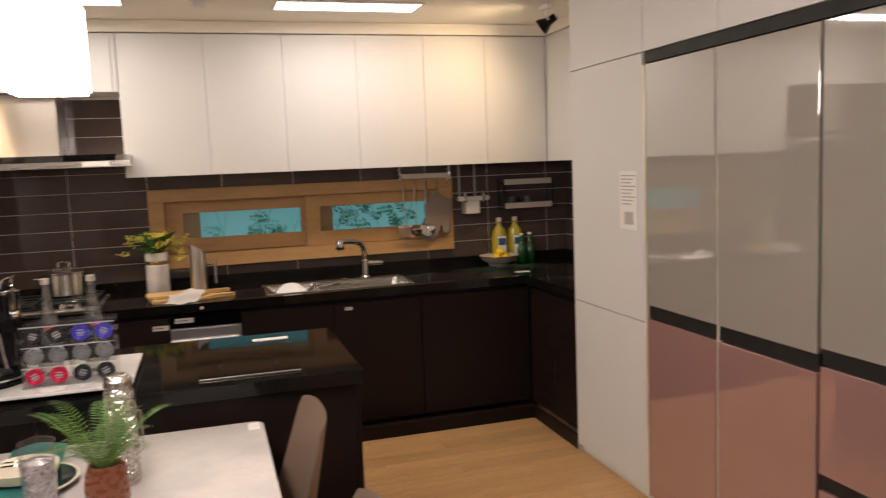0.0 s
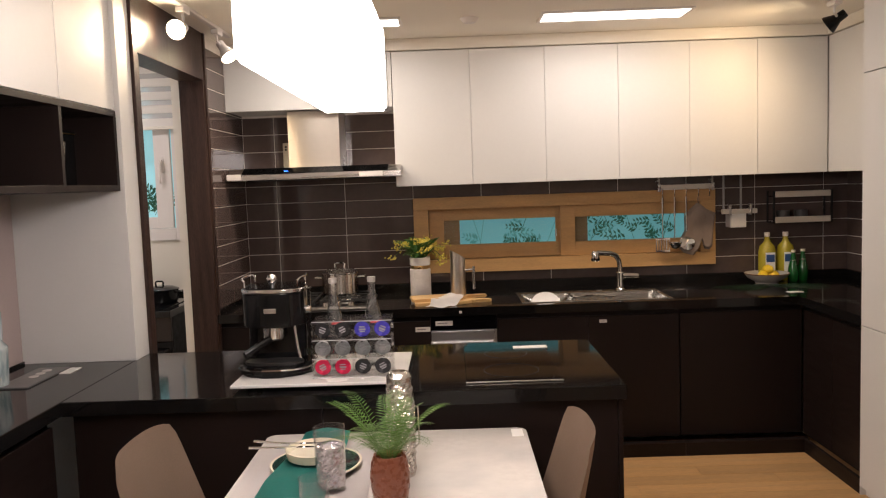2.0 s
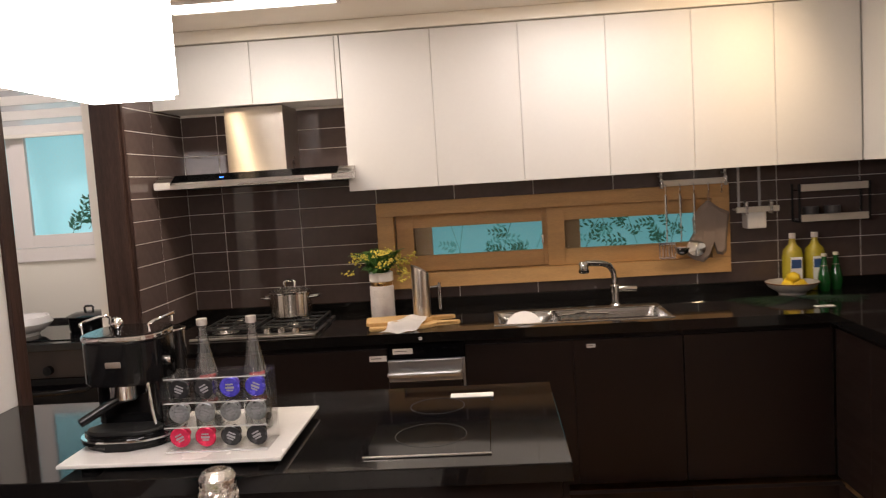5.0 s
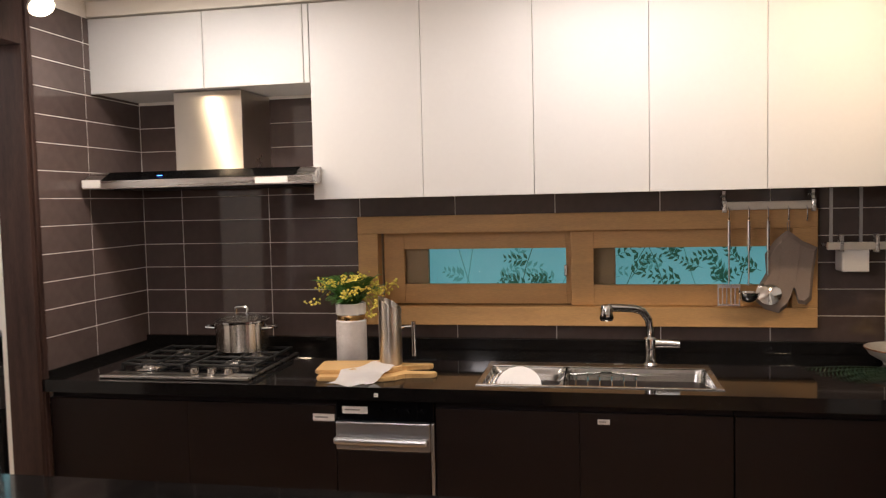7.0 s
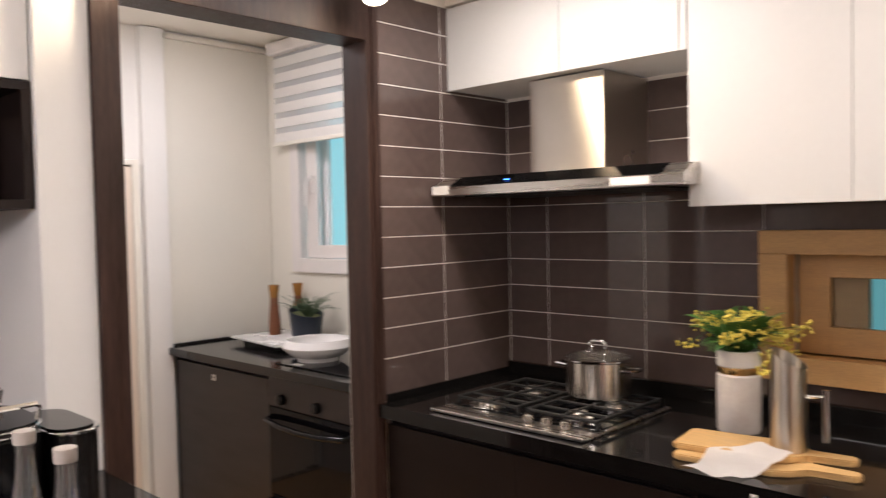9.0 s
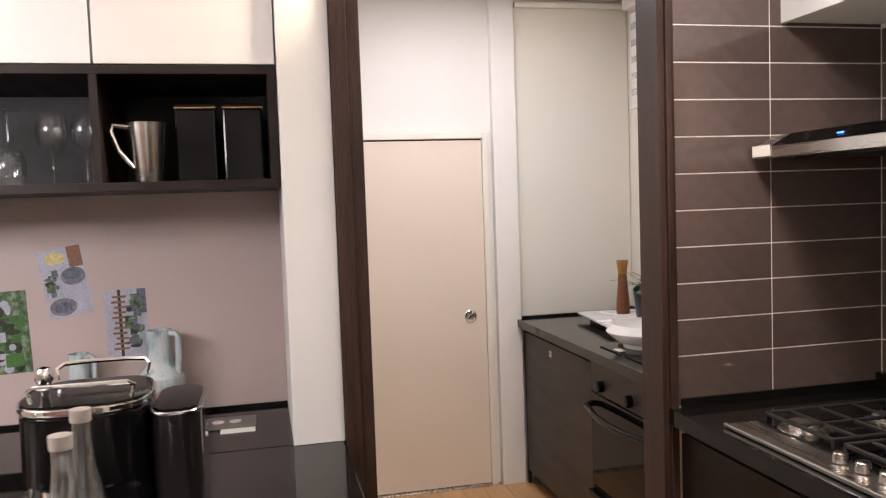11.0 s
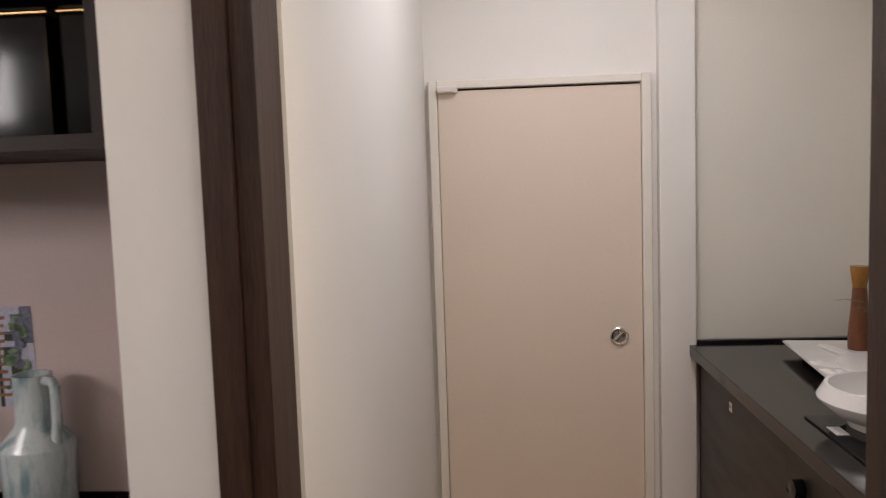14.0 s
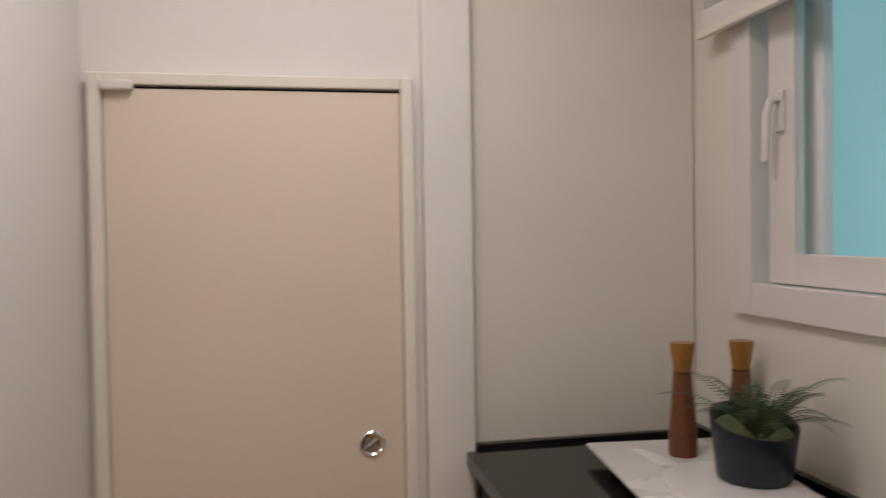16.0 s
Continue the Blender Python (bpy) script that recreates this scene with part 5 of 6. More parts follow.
# marbled flasks, each with a slim second neck
for x, y, s in ((-1.668, 3.150, 1.0), (-1.675, 2.915, 0.80)):
    v = thing("ceramic_flask", (x, y, Z), "marbled pale celadon flask with a slim side handle", "vase", "celadon flasks")
    part("body", lathe(bmesh.new(), [(0.0, Z), (0.064 * s, Z), (0.067 * s, Z + 0.004), (0.072 * s, Z + 0.143 * s), (0.071 * s, Z + 0.147 * s), (0.040 * s, Z + 0.185 * s), (0.037 * s, Z + 0.200 * s), (0.037 * s, Z + 0.288 * s), (0.032 * s, Z + 0.288 * s), (0.032 * s, Z + 0.20 * s), (0.0, Z + 0.19 * s)], x, y, 36), CELADON, v, smooth=True)
    part("handle", tube(bmesh.new(), [(x + 0.022 * s, y + 0.052 * s, Z + 0.15 * s), (x + 0.022 * s, y + 0.058 * s, Z + 0.20 * s), (x + 0.022 * s, y + 0.058 * s, Z + 0.268 * s), (x + 0.018 * s, y + 0.050 * s, Z + 0.277 * s), (x + 0.012 * s, y + 0.026 * s, Z + 0.277 * s)], 0.010 * s, 10), CELADON, v, smooth=True)

outlet = thing("worktop_outlet", (-1.56, 3.27, Z), "flush grey multi-socket plate in the worktop", "socket")
part("plate", boxes((-1.628, -1.502, 3.108, 3.432, Z + 0.0005, Z + 0.006), bevel=0.002), mat("grey_anodised", (0.22, 0.215, 0.21), 0.35, 0.6), outlet)
for y in (3.27, 3.32, 3.37):
    part("socket", lathe(bmesh.new(), [(0.0, Z + 0.0065), (0.018, Z + 0.0065), (0.018, Z + 0.0085), (0.0, Z + 0.0085)], -1.565, y, 20), PVC, outlet, smooth=True)
solo("price_card", boxes((-1.498, -1.455, 3.33, 3.43, Z + 0.0005, Z + 0.003)), PAPER, "cream price card beside the socket plate", "label")

# induction zone
ind = thing("induction_hob", (0.26, 3.29, Z), "two-zone black glass induction hob in the peninsula", "hob")
part("glass", boxes((0.096, 0.430, 2.985, 3.595, Z + 0.0005, Z + 0.005), bevel=0.0015), BGLASS, ind)
part("front_trim", boxes((0.094, 0.432, 2.977, 2.984, Z + 0.0005, Z + 0.006), bevel=0.0015), STEELH, ind)
for y, r in ((3.14, 0.10), (3.42, 0.085)):
    part("zone_ring", tube(bmesh.new(), [(0.263 + r * math.cos(a * math.pi / 20), y + r * math.sin(a * math.pi / 20), Z + 0.0052) for a in range(41)], 0.0009, 4), ZONE, ind)
solo("price_card", boxes((0.30, 0.44, 3.50, 3.545, Z + 0.0055, Z + 0.008)), PAPER, "white price card lying on the induction hob", "label")

# tray with coffee machine
TZ = 0.899
tray = thing("serving_tray", (-0.4, 3.14, Z), "white ceramic serving slab on low feet", "tray")
part("slab", boxes((-0.716, -0.112, 2.945, 3.41, TZ - 0.011, TZ), bevel=0.003), TRAYM, tray)
for x in (-0.64, -0.16):
    for y in (2.99, 3.36):
        part("foot", boxes((x - 0.02, x + 0.02, y - 0.02, y + 0.02, Z, TZ - 0.011)), BLACK, tray)
cm = thing("coffee_machine", (-0.58, 3.13, TZ), "retro black espresso machine with chrome cup rail", "coffee machine")
CX, CY = -0.580, 3.15


def oval(rx0, y0, y1, z0, z1, r=0.07):
    return prism(bmesh.new(), rounded(CX - rx0, CX + rx0, y0, y1, r), z0, z1)


def soft(bm, w=0.006):
    bmesh.ops.bevel(bm, geom=[e for e in bm.edges if abs(e.verts[0].co.z - e.verts[1].co.z) < 1e-5], offset=w, segments=3, affect="EDGES")
    return bm


part("base", soft(oval(0.132, 2.985, 3.28, TZ + 0.0005, TZ + 0.040, 0.10), 0.014), BLACK, cm, smooth=True)
part("base_chrome_line", oval(0.1335, 2.9835, 3.2815, TZ + 0.024, TZ + 0.029, 0.10), CHROME, cm)
part("drip_tray", soft(oval(0.105, 3.00, 3.12, TZ + 0.040, TZ + 0.050, 0.055), 0.004), BLACKM, cm, smooth=True)
part("column", soft(oval(0.106, 3.11, 3.27, TZ + 0.04, TZ + 0.17, 0.04), 0.01), BLACK, cm, smooth=True)
part("upper_body", soft(oval(0.112, 3.02, 3.27, TZ + 0.165, TZ + 0.283, 0.08), 0.006), BLACK, cm, smooth=True)
part("chrome_rim", soft(oval(0.115, 3.017, 3.272, TZ + 0.284, TZ + 0.296, 0.082), 0.003), CHROME, cm, smooth=True)
part("cup_plate", oval(0.108, 3.024, 3.265, TZ + 0.296, TZ + 0.299, 0.07), BLACK, cm)
for s in (-1, 1):
    x = CX + s * 0.095
    bm = tube(bmesh.new(), [(x, 3.06, TZ + 0.303), (x, 3.056, TZ + 0.322), (x + s * 0.010, 3.07, TZ + 0.329), (x + s * 0.016, 3.12, TZ + 0.330), (x + s * 0.016, 3.20, TZ + 0.330), (x + s * 0.010, 3.24, TZ + 0.329), (x, 3.25, TZ + 0.322), (x, 3.245, TZ + 0.303)], 0.0042, 8)
    part("cup_rail", bm, CHROME, cm, smooth=True)
part("steam_knob", lathe(bmesh.new(), [(0.0, TZ + 0.346), (0.012, TZ + 0.343), (0.018, TZ + 0.334), (0.018, TZ + 0.324), (0.011, TZ + 0.314), (0.008, TZ + 0.297)], CX + 0.005, 3.06, 18), CHROME, cm, smooth=True)
part("badge", boxes((CX - 0.022, CX + 0.022, 3.0145, 3.0195, TZ + 0.216, TZ + 0.232), bevel=0.002), STEELH, cm, "small plain steel badge")
part("brew_head", lathe(bmesh.new(), [(0.034, TZ + 0.120), (0.038, TZ + 0.125), (0.038, TZ + 0.165), (0.0, TZ + 0.166)], CX, 3.075, 24), CHROME, cm, smooth=True)
part("portafilter", tube(bmesh.new(), [(CX, 3.06, TZ + 0.130), (CX - 0.035, 3.01, TZ + 0.112), (CX - 0.085, 2.965, TZ + 0.085)], 0.013, 10, 0.9), BLACK, cm, smooth=True)
part("steam_pipe", tube(bmesh.new(), [(CX + 0.08, 3.05, TZ + 0.17), (CX + 0.09, 3.04, TZ + 0.10), (CX + 0.10, 3.03, TZ + 0.06)], 0.005, 8), CHROME, cm, smooth=True)
part("side_knob", tube(bmesh.new(), [(CX + 0.110, 3.12, TZ + 0.215), (CX + 0.130, 3.12, TZ + 0.215)], 0.013, 12), CHROME, cm, smooth=True)
tank = part("water_tank", soft(prism(bmesh.new(), rounded(CX - 0.100, CX + 0.100, 3.273, 3.372, 0.04), TZ + 0.02, TZ + 0.268), 0.004), SMOKE, cm, "dark smoked water tank", True)
part("tank_lid", soft(prism(bmesh.new(), rounded(CX - 0.103, CX + 0.103, 3.270, 3.376, 0.042), TZ + 0.2685, TZ + 0.274), 0.002), CHROME, tank, "chrome tank rim", True)
part("tank_lid", soft(prism(bmesh.new(), rounded(CX - 0.094, CX + 0.094, 3.278, 3.367, 0.038), TZ + 0.2745, TZ + 0.277), 0.001), BLACK, tank)

cm.location.x, cm.location.y, cm.scale = -0.592, 3.155, (1.0, 0.84, 1.055)

hold = thing("capsule_stand", (-0.30, 3.06, TZ), "clear acrylic stand filled with coffee capsules", "capsule stand")
part("back_plate", boxes((-0.441, -0.160, 3.118, 3.122, TZ + 0.001, TZ + 0.205)), ACRYL, hold)
for i in range(4):
    z = TZ + 0.003 + i * 0.064
    y = 3.0 + i * 0.010
    part("tier", boxes((-0.441, -0.160, y, 3.118, z, z + 0.003)), ACRYL, hold)
    part("tier_edge", boxes((-0.441, -0.160, y - 0.0012, y - 0.0002, z, z + 0.0032)), ACRYLEDGE, hold)
for x in (-0.441, -0.3005, -0.163):
    part("divider", boxes((x, x + 0.003, 3.01, 3.118, TZ + 0.006, TZ + 0.195)), ACRYL, hold)
colours = (("red", "red", "black", "black"), ("silver", "silver", "silver", "silver"), ("black", "black", "blue", "blue"))
for j, row in enumerate(colours):
    for i, col in enumerate(row):
        x, z, y = -0.406 + i * 0.0705, TZ + 0.0365 + j * 0.064, 3.022 + j * 0.010
        cap = thing("coffee_capsule", (x, y, z), col + " foil coffee capsule in the acrylic stand", "capsule", "coffee capsules")
        bm = lathe(bmesh.new(), [(0.0, 0.0), (0.0265, 0.0), (0.0285, 0.002), (0.0265, 0.004), (0.024, 0.006), (0.019, 0.034), (0.0, 0.036)], seg=22)
        bmesh.ops.transform(bm, matrix=pose(x, y, z, -82, 0, 0), verts=bm.verts)
        part("cup", bm, CAPS[col], cap, smooth=True)
        bm = boxes((-0.012, 0.012, -0.003, 0.003, -0.0012, -0.0004), (-0.009, 0.009, 0.006, 0.010, -0.0012, -0.0004), (-0.010, 0.010, -0.011, -0.007, -0.0012, -0.0004))
        bmesh.ops.transform(bm, matrix=pose(x, y, z, -82, 0, 0) @ pose(0, 0, 0, 0, 0, 25 * ((i + j) % 3 - 1)), verts=bm.verts)
        part("print", bm, CAPRINT, cap)
for x, y in ((-0.385, 3.195), (-0.242, 3.20)):
    bt = thing("glass_bottle", (x, y, TZ), "tall clear glass water bottle with white cap", "bottle", "clear bottles")
    part("glass", lathe(bmesh.new(), [(0.0, TZ + 0.001), (0.036, TZ + 0.001), (0.040, TZ + 0.006), (0.040, TZ + 0.11), (0.034, TZ + 0.17), (0.018, TZ + 0.245), (0.0135, TZ + 0.29), (0.0135, TZ + 0.315)], x, y, 28), BOTTLE, bt, smooth=True)
    part("water", lathe(bmesh.new(), [(0.0, TZ + 0.006), (0.037, TZ + 0.008), (0.037, TZ + 0.11), (0.031, TZ + 0.17), (0.016, TZ + 0.24), (0.0, TZ + 0.241)], x, y, 28), thin("water", 0.2, 0.0, (0.93, 0.95, 0.96)), bt, smooth=True)
    part("cap", lathe(bmesh.new(), [(0.0148, TZ + 0.313), (0.0155, TZ + 0.316), (0.0155, TZ + 0.332), (0.0, TZ + 0.333)], x, y, 18), CAPM, bt, smooth=True)
    bm = lathe(bmesh.new(), [(0.0354, TZ + 0.164), (0.0340, TZ + 0.174)], x, y, 40)
    bmesh.ops.delete(bm, geom=[v for v in bm.verts if (v.co.x - x) * 0.55 - (v.co.y - y) * 0.83 < 0.024], context="VERTS")
    part("label_print", bm, REDINK, bt)

# ---- dining table ----
TT = 0.748
table = thing("dining_table", (-0.14, 2.1, 0), "cream marble-topped dining table pushed against the peninsula", "table")
bm = prism(bmesh.new(), rounded(-0.570, 0.285, 1.35, 2.868, 0.028), TT - 0.022, TT)
part("tabletop", soft(bm, 0.003), MARBLE, table)
part("apron", boxes((-0.52, 0.235, 1.42, 1.44, TT - 0.09, TT - 0.023), (-0.52, 0.235, 2.78, 2.80, TT - 0.09, TT - 0.023), (-0.52, -0.50, 1.44, 2.78, TT - 0.09, TT - 0.023), (0.215, 0.235, 1.44, 2.78, TT - 0.09, TT - 0.023)), DARK, table)
for x in (-0.53, 0.195):
    for y in (1.41, 2.76):
        part("leg", boxes((x, x + 0.05, y, y + 0.05, 0, TT - 0.023), bevel=0.004), DARK, table)
solo("price_card", boxes((0.235, 0.272, 2.775, 2.845, TT + 0.0005, TT + 0.0025)), PAPER, "small clear-edged price card on the table corner", "label")


def dining_chair(x, y, side):
    """side: +1 for a back at +x."""
    c = thing("dining_chair", (x, y, 0), "taupe leather dining chair with a tapered wraparound back", "chair", "dining chairs")
    bm, n, m = bmesh.new(), 17, 15
    grid = []
    for j in range(m):
        t = j / (m - 1)
        z = 0.46 + 0.435 * t
        half = 0.262 - 0.052 * t - 0.022 * max(0, (t - 0.88) / 0.12) ** 2
        line = []
        for i in range(n):
            s = 2 * i / (n - 1) - 1
            line.append((s * half, 0.225 + 0.080 * t - 0.085 * abs(s) ** 2.6 * (1 - 0.55 * t), z - 0.014 * t * abs(s) ** 6))
        grid.append([bm.verts.new((x + side * d, y + w, h)) for w, d, h in line])
    for j in range(m - 1):
        for i in range(n - 1):
            bm.faces.new((grid[j][i], grid[j][i + 1], grid[j + 1][i + 1], grid[j + 1][i]))
    bmesh.ops.solidify(bm, geom=bm.faces[:], thickness=0.038)
    bmesh.ops.recalc_face_normals(bm, faces=bm.faces)
    bmesh.ops.bevel(bm, geom=[e for e in bm.edges if len(e.link_faces) == 2 and e.calc_face_angle(0) > 1.1], offset=0.012, segments=3, affect="EDGES")
    part("backrest", bm, LEATHER, c, smooth=True)
    part("seat", boxes((x - 0.225, x + 0.225, y - 0.215, y + 0.215, 0.405, 0.475), bevel=0.03), LEATHER, c, smooth=True)
    part("seat_frame", boxes((x - 0.19, x + 0.19, y - 0.18, y + 0.18, 0.385, 0.405)), LEATHERD, c)
    for sx in (-1, 1):
        for sy in (-1, 1):
            part("leg", tube(bmesh.new(), [(x + sx * 0.17, y + sy * 0.16, 0.39), (x + sx * 0.21, y + sy * 0.20, 0.0)], 0.017, 10, 0.65), DARK, c, smooth=True)


dining_chair(0.128, 2.45, 1)
dining_chair(0.155, 1.70, 1)
dining_chair(-0.530, 2.40, -1)

# place setting
pm = solo("placemat", boxes((-0.56, -0.185, 2.28, 2.79, TT + 0.0005, TT + 0.003), bevel=0.0008), GREYMAT, "grey woven placemat on the table", "placemat")
nap = thing("napkin", (-0.385, 2.6, TT), "folded teal linen napkin under the plate", "napkin")
bm = bmesh.new()
grid = []
for j in range(22):
    t = j / 21
    y = 2.30 + 0.44 * t
    z = TT + 0.006 + 0.022 * min(1, t / 0.22) + 0.014 * max(0, (t - 0.72) / 0.28) * (1 + 0.5 * math.sin(14 * t))
    row = []
    for i in range(7):
        s = i / 6 - 0.5
        row.append(bm.verts.new((-0.375 + 0.19 * s * (1 - 0.25 * t) + 0.04 * (t - 0.4), y, z + 0.006 * math.cos(4 * s) + 0.012 * max(0, t - 0.85) * 6 * (0.5 - abs(s)))))
    grid.append(row)
for j in range(21):
    for i in range(6):
        bm.faces.new((grid[j][i], grid[j][i + 1], grid[j + 1][i + 1], grid[j + 1][i]))
bmesh.ops.solidify(bm, geom=bm.faces[:], thickness=0.003)
part("cloth", bm, TEAL, nap, smooth=True)
pl = thing("dinner_plate", (-0.355, 2.535, TT), "dark green glazed dinner plate with cream rim", "plate")
part("plate", lathe(bmesh.new(), [(0.0, TT + 0.004), (0.10, TT + 0.004), (0.150, TT + 0.018), (0.154, TT + 0.022), (0.148, TT + 0.022), (0.10, TT + 0.009), (0.0, TT + 0.008)], -0.355, 2.535, 44, 0.84, 0.84), GREENC, pl, smooth=True)
part("rim", lathe(bmesh.new(), [(0.150, TT + 0.0165), (0.158, TT + 0.021), (0.158, TT + 0.0245), (0.150, TT + 0.0235)], -0.355, 2.535, 44, 0.84, 0.84), CREAMC, pl, "cream glazed rim", True)
solo("soup_plate", lathe(bmesh.new(), [(0.0, TT + 0.036), (0.085, TT + 0.036), (0.100, TT + 0.042), (0.106, TT + 0.066), (0.103, TT + 0.067), (0.096, TT + 0.048), (0.0, TT + 0.043)], -0.355, 2.535, 44, 0.82, 0.82), CREAMC, "cream glazed soup plate with upright rim", "plate", smooth=True)
for k, (nm, y) in enumerate((("fork", 2.565), ("knife", 2.535))):
    u = thing(nm, (-0.455, y, TT + 0.066), "polished steel " + nm + " resting across the plate", nm)
    part("handle", tube(bmesh.new(), [(-0.545, y + 0.012 - 0.03 * k, TT + 0.076), (-0.47, y + 0.004 - 0.012 * k, TT + 0.071), (-0.405, y, TT + 0.069)], 0.004, 8, 0.6), CHROME, u, smooth=True)
    part("head", boxes((-0.41, -0.325, y - 0.007 - 0.003 * k, y + 0.005, TT + 0.0680, TT + 0.0700), bevel=0.0008), CHROME, u)


def tumbler(name, x, y, r, h, label, crinkle):
    g = thing(name, (x, y, TT), label, "glass")
    part("glass", lathe(bmesh.new(), [(0.0, TT + 0.004), (r * 0.88, TT + 0.004), (r * 0.92, TT + 0.007), (r, TT + h), (r - 0.003, TT + h), (r * 0.86, TT + 0.016), (0.0, TT + 0.014)], x, y, 32), GLASS, g, smooth=True)
    if crinkle:
        bm = lathe(bmesh.new(), [(0.0, TT + 0.018)] + [(r * 0.84, TT + 0.02 + 0.006 * i) for i in range(19)] + [(0.0, TT + 0.135)], x, y, 30)
        rr = random.Random(9)
        for v in bm.verts:
            v.co += Vector((rr.uniform(-1, 1), rr.uniform(-1, 1), rr.uniform(-0.4, 0.4))) * 0.0030
        part("crumpled_film", bm, mat("crumpled_silver_film", (0.75, 0.72, 0.78), 0.12, 0.8), g, "crumpled clear film filling")


tumbler("highball_glass", -0.286, 2.368, 0.043, 0.177, "tall clear glass filled with crumpled film", True)
tumbler("tumbler", -0.308, 2.235, 0.040, 0.09, "short clear glass tumbler on the table", False)
TVX, TVY = -0.115, 2.240
tv = thing("fern_vase", (TVX, TVY, TT), "ribbed terracotta vase holding a green fern", "vase")
prof = [(0.0, TT), (0.036, TT), (0.040, TT + 0.006), (0.049, TT + 0.06), (0.050, TT + 0.09), (0.046, TT + 0.125), (0.040, TT + 0.143), (0.036, TT + 0.143), (0.042, TT + 0.12), (0.0, TT + 0.115)]
bm = lathe(bmesh.new(), prof, TVX, TVY, 36)
rr = random.Random(2)
for v in bm.verts:
    if TT + 0.01 < v.co.z < TT + 0.14:
        v.co += (v.co - Vector((TVX, TVY, v.co.z))) * rr.uniform(-0.02, 0.02)
part("body", bm, TERRA, tv, smooth=True)
part("fern", fern(TVX, TVY, TT + 0.125, 34, 0.185, 0.165, 0.030, 5, 22, 0.065), FERN, tv)
SVX, SVY = -0.100, 2.47
sv = thing("silver_vase", (SVX, SVY, TT), "hammered silver cylinder vase with a side handle", "vase")
bm = bmesh.new()
lathe(bm, [(0.0, TT)] + [(0.037 + 0.004 * math.sin(i * 0.08), TT + 0.006 * i + 0.002) for i in range(46)] + [(0.036, TT + 0.284), (0.028, TT + 0.296), (0.019, TT + 0.300), (0.017, TT + 0.285), (0.0, TT + 0.26)], SVX, SVY, 32)
rr = random.Random(6)
for v in bm.verts:
    if TT + 0.01 < v.co.z < TT + 0.27:
        v.co += (v.co - Vector((SVX, SVY, v.co.z))) * rr.uniform(-0.085, 0.085)
part("body", bm, HAMMER, sv)
part("handle", tube(bmesh.new(), [(SVX + 0.036, SVY, TT + 0.20), (SVX + 0.050, SVY, TT + 0.195), (SVX + 0.051, SVY, TT + 0.09), (SVX + 0.038, SVY, TT + 0.08)], 0.0022, 6), HAMMER, sv, smooth=True)

# ---- lamps ----
pend = thing("pendant_lamp", (-0.2, 2.0, 1.765), "large white box pendant lamp over the dining table", "lamp")
out = [(-0.272, 1.56), (-0.098, 1.50), (-0.102, 2.46), (-0.272, 2.46)]
bm = prism(bmesh.new(), out, 1.766, 1.985)
bmesh.ops.bevel(bm, geom=bm.edges[:], offset=0.008, segments=3, affect="EDGES")
part("shade", bm, SHADE, pend, "glowing white fabric shade", True)
for y in (1.85, 2.3):
    part("cable", tube(bmesh.new(), [(-0.2, y, 1.985), (-0.2, y, CEILING)], 0.003, 6), CHROME, pend)
part("canopy", boxes((-0.24, -0.16, 1.80, 2.35, CEILING - 0.02, CEILING - 0.001), bevel=0.004), PVC, pend)
for x0, x1, y0, y1 in ((0.58, 1.34, 4.45, 4.665), (-0.94, -0.18, 4.45, 4.63)):
    l = thing("ceiling_light", ((x0 + x1) / 2, (y0 + y1) / 2, CEILING), "flush rectangular LED ceiling panel", "lamp", "ceiling panels")
    part("frame", boxes((x0 - 0.015, x1 + 0.015, y0 - 0.015, y0, CEILING - 0.012, CEILING - 0.001), (x0 - 0.015, x1 + 0.015, y1, y1 + 0.015, CEILING - 0.012, CEILING - 0.001), (x0 - 0.015, x0, y0, y1, CEILING - 0.012, CEILING - 0.001), (x1, x1 + 0.015, y0, y1, CEILING - 0.012, CEILING - 0.001)), PVC, l)
    part("diffuser", boxes((x0, x1, y0, y1, CEILING - 0.008, CEILING - 0.001)), LED, l)
# fixture out of view, added to carry the assumed utility room lamp
ul = thing("ceiling_light", (-2.2, 4.4, 2.57), "unseen LED panel added to light the utility room", "lamp", "ceiling panels")
part("diffuser", boxes((-2.47, -1.93, 4.18, 4.62, 2.556, 2.574), bevel=0.004), SOFTLED, ul)
det = solo("smoke_detector", lathe(bmesh.new(), [(0.0, CEILING - 0.028), (0.03, CEILING - 0.026), (0.045, CEILING - 0.012), (0.05, CEILING - 0.001)], 0.195, 4.536, 26), PVC, "white round smoke detector on the ceiling", "detector", smooth=True)
track = thing("lamp_track", (-1.14, 4.1, CEILING), "white ceiling track for spotlights", "track")
part("rail", boxes((-1.155, -1.125, 3.45, 4.75, CEILING - 0.018, CEILING - 0.001), bevel=0.003), PVC, track)


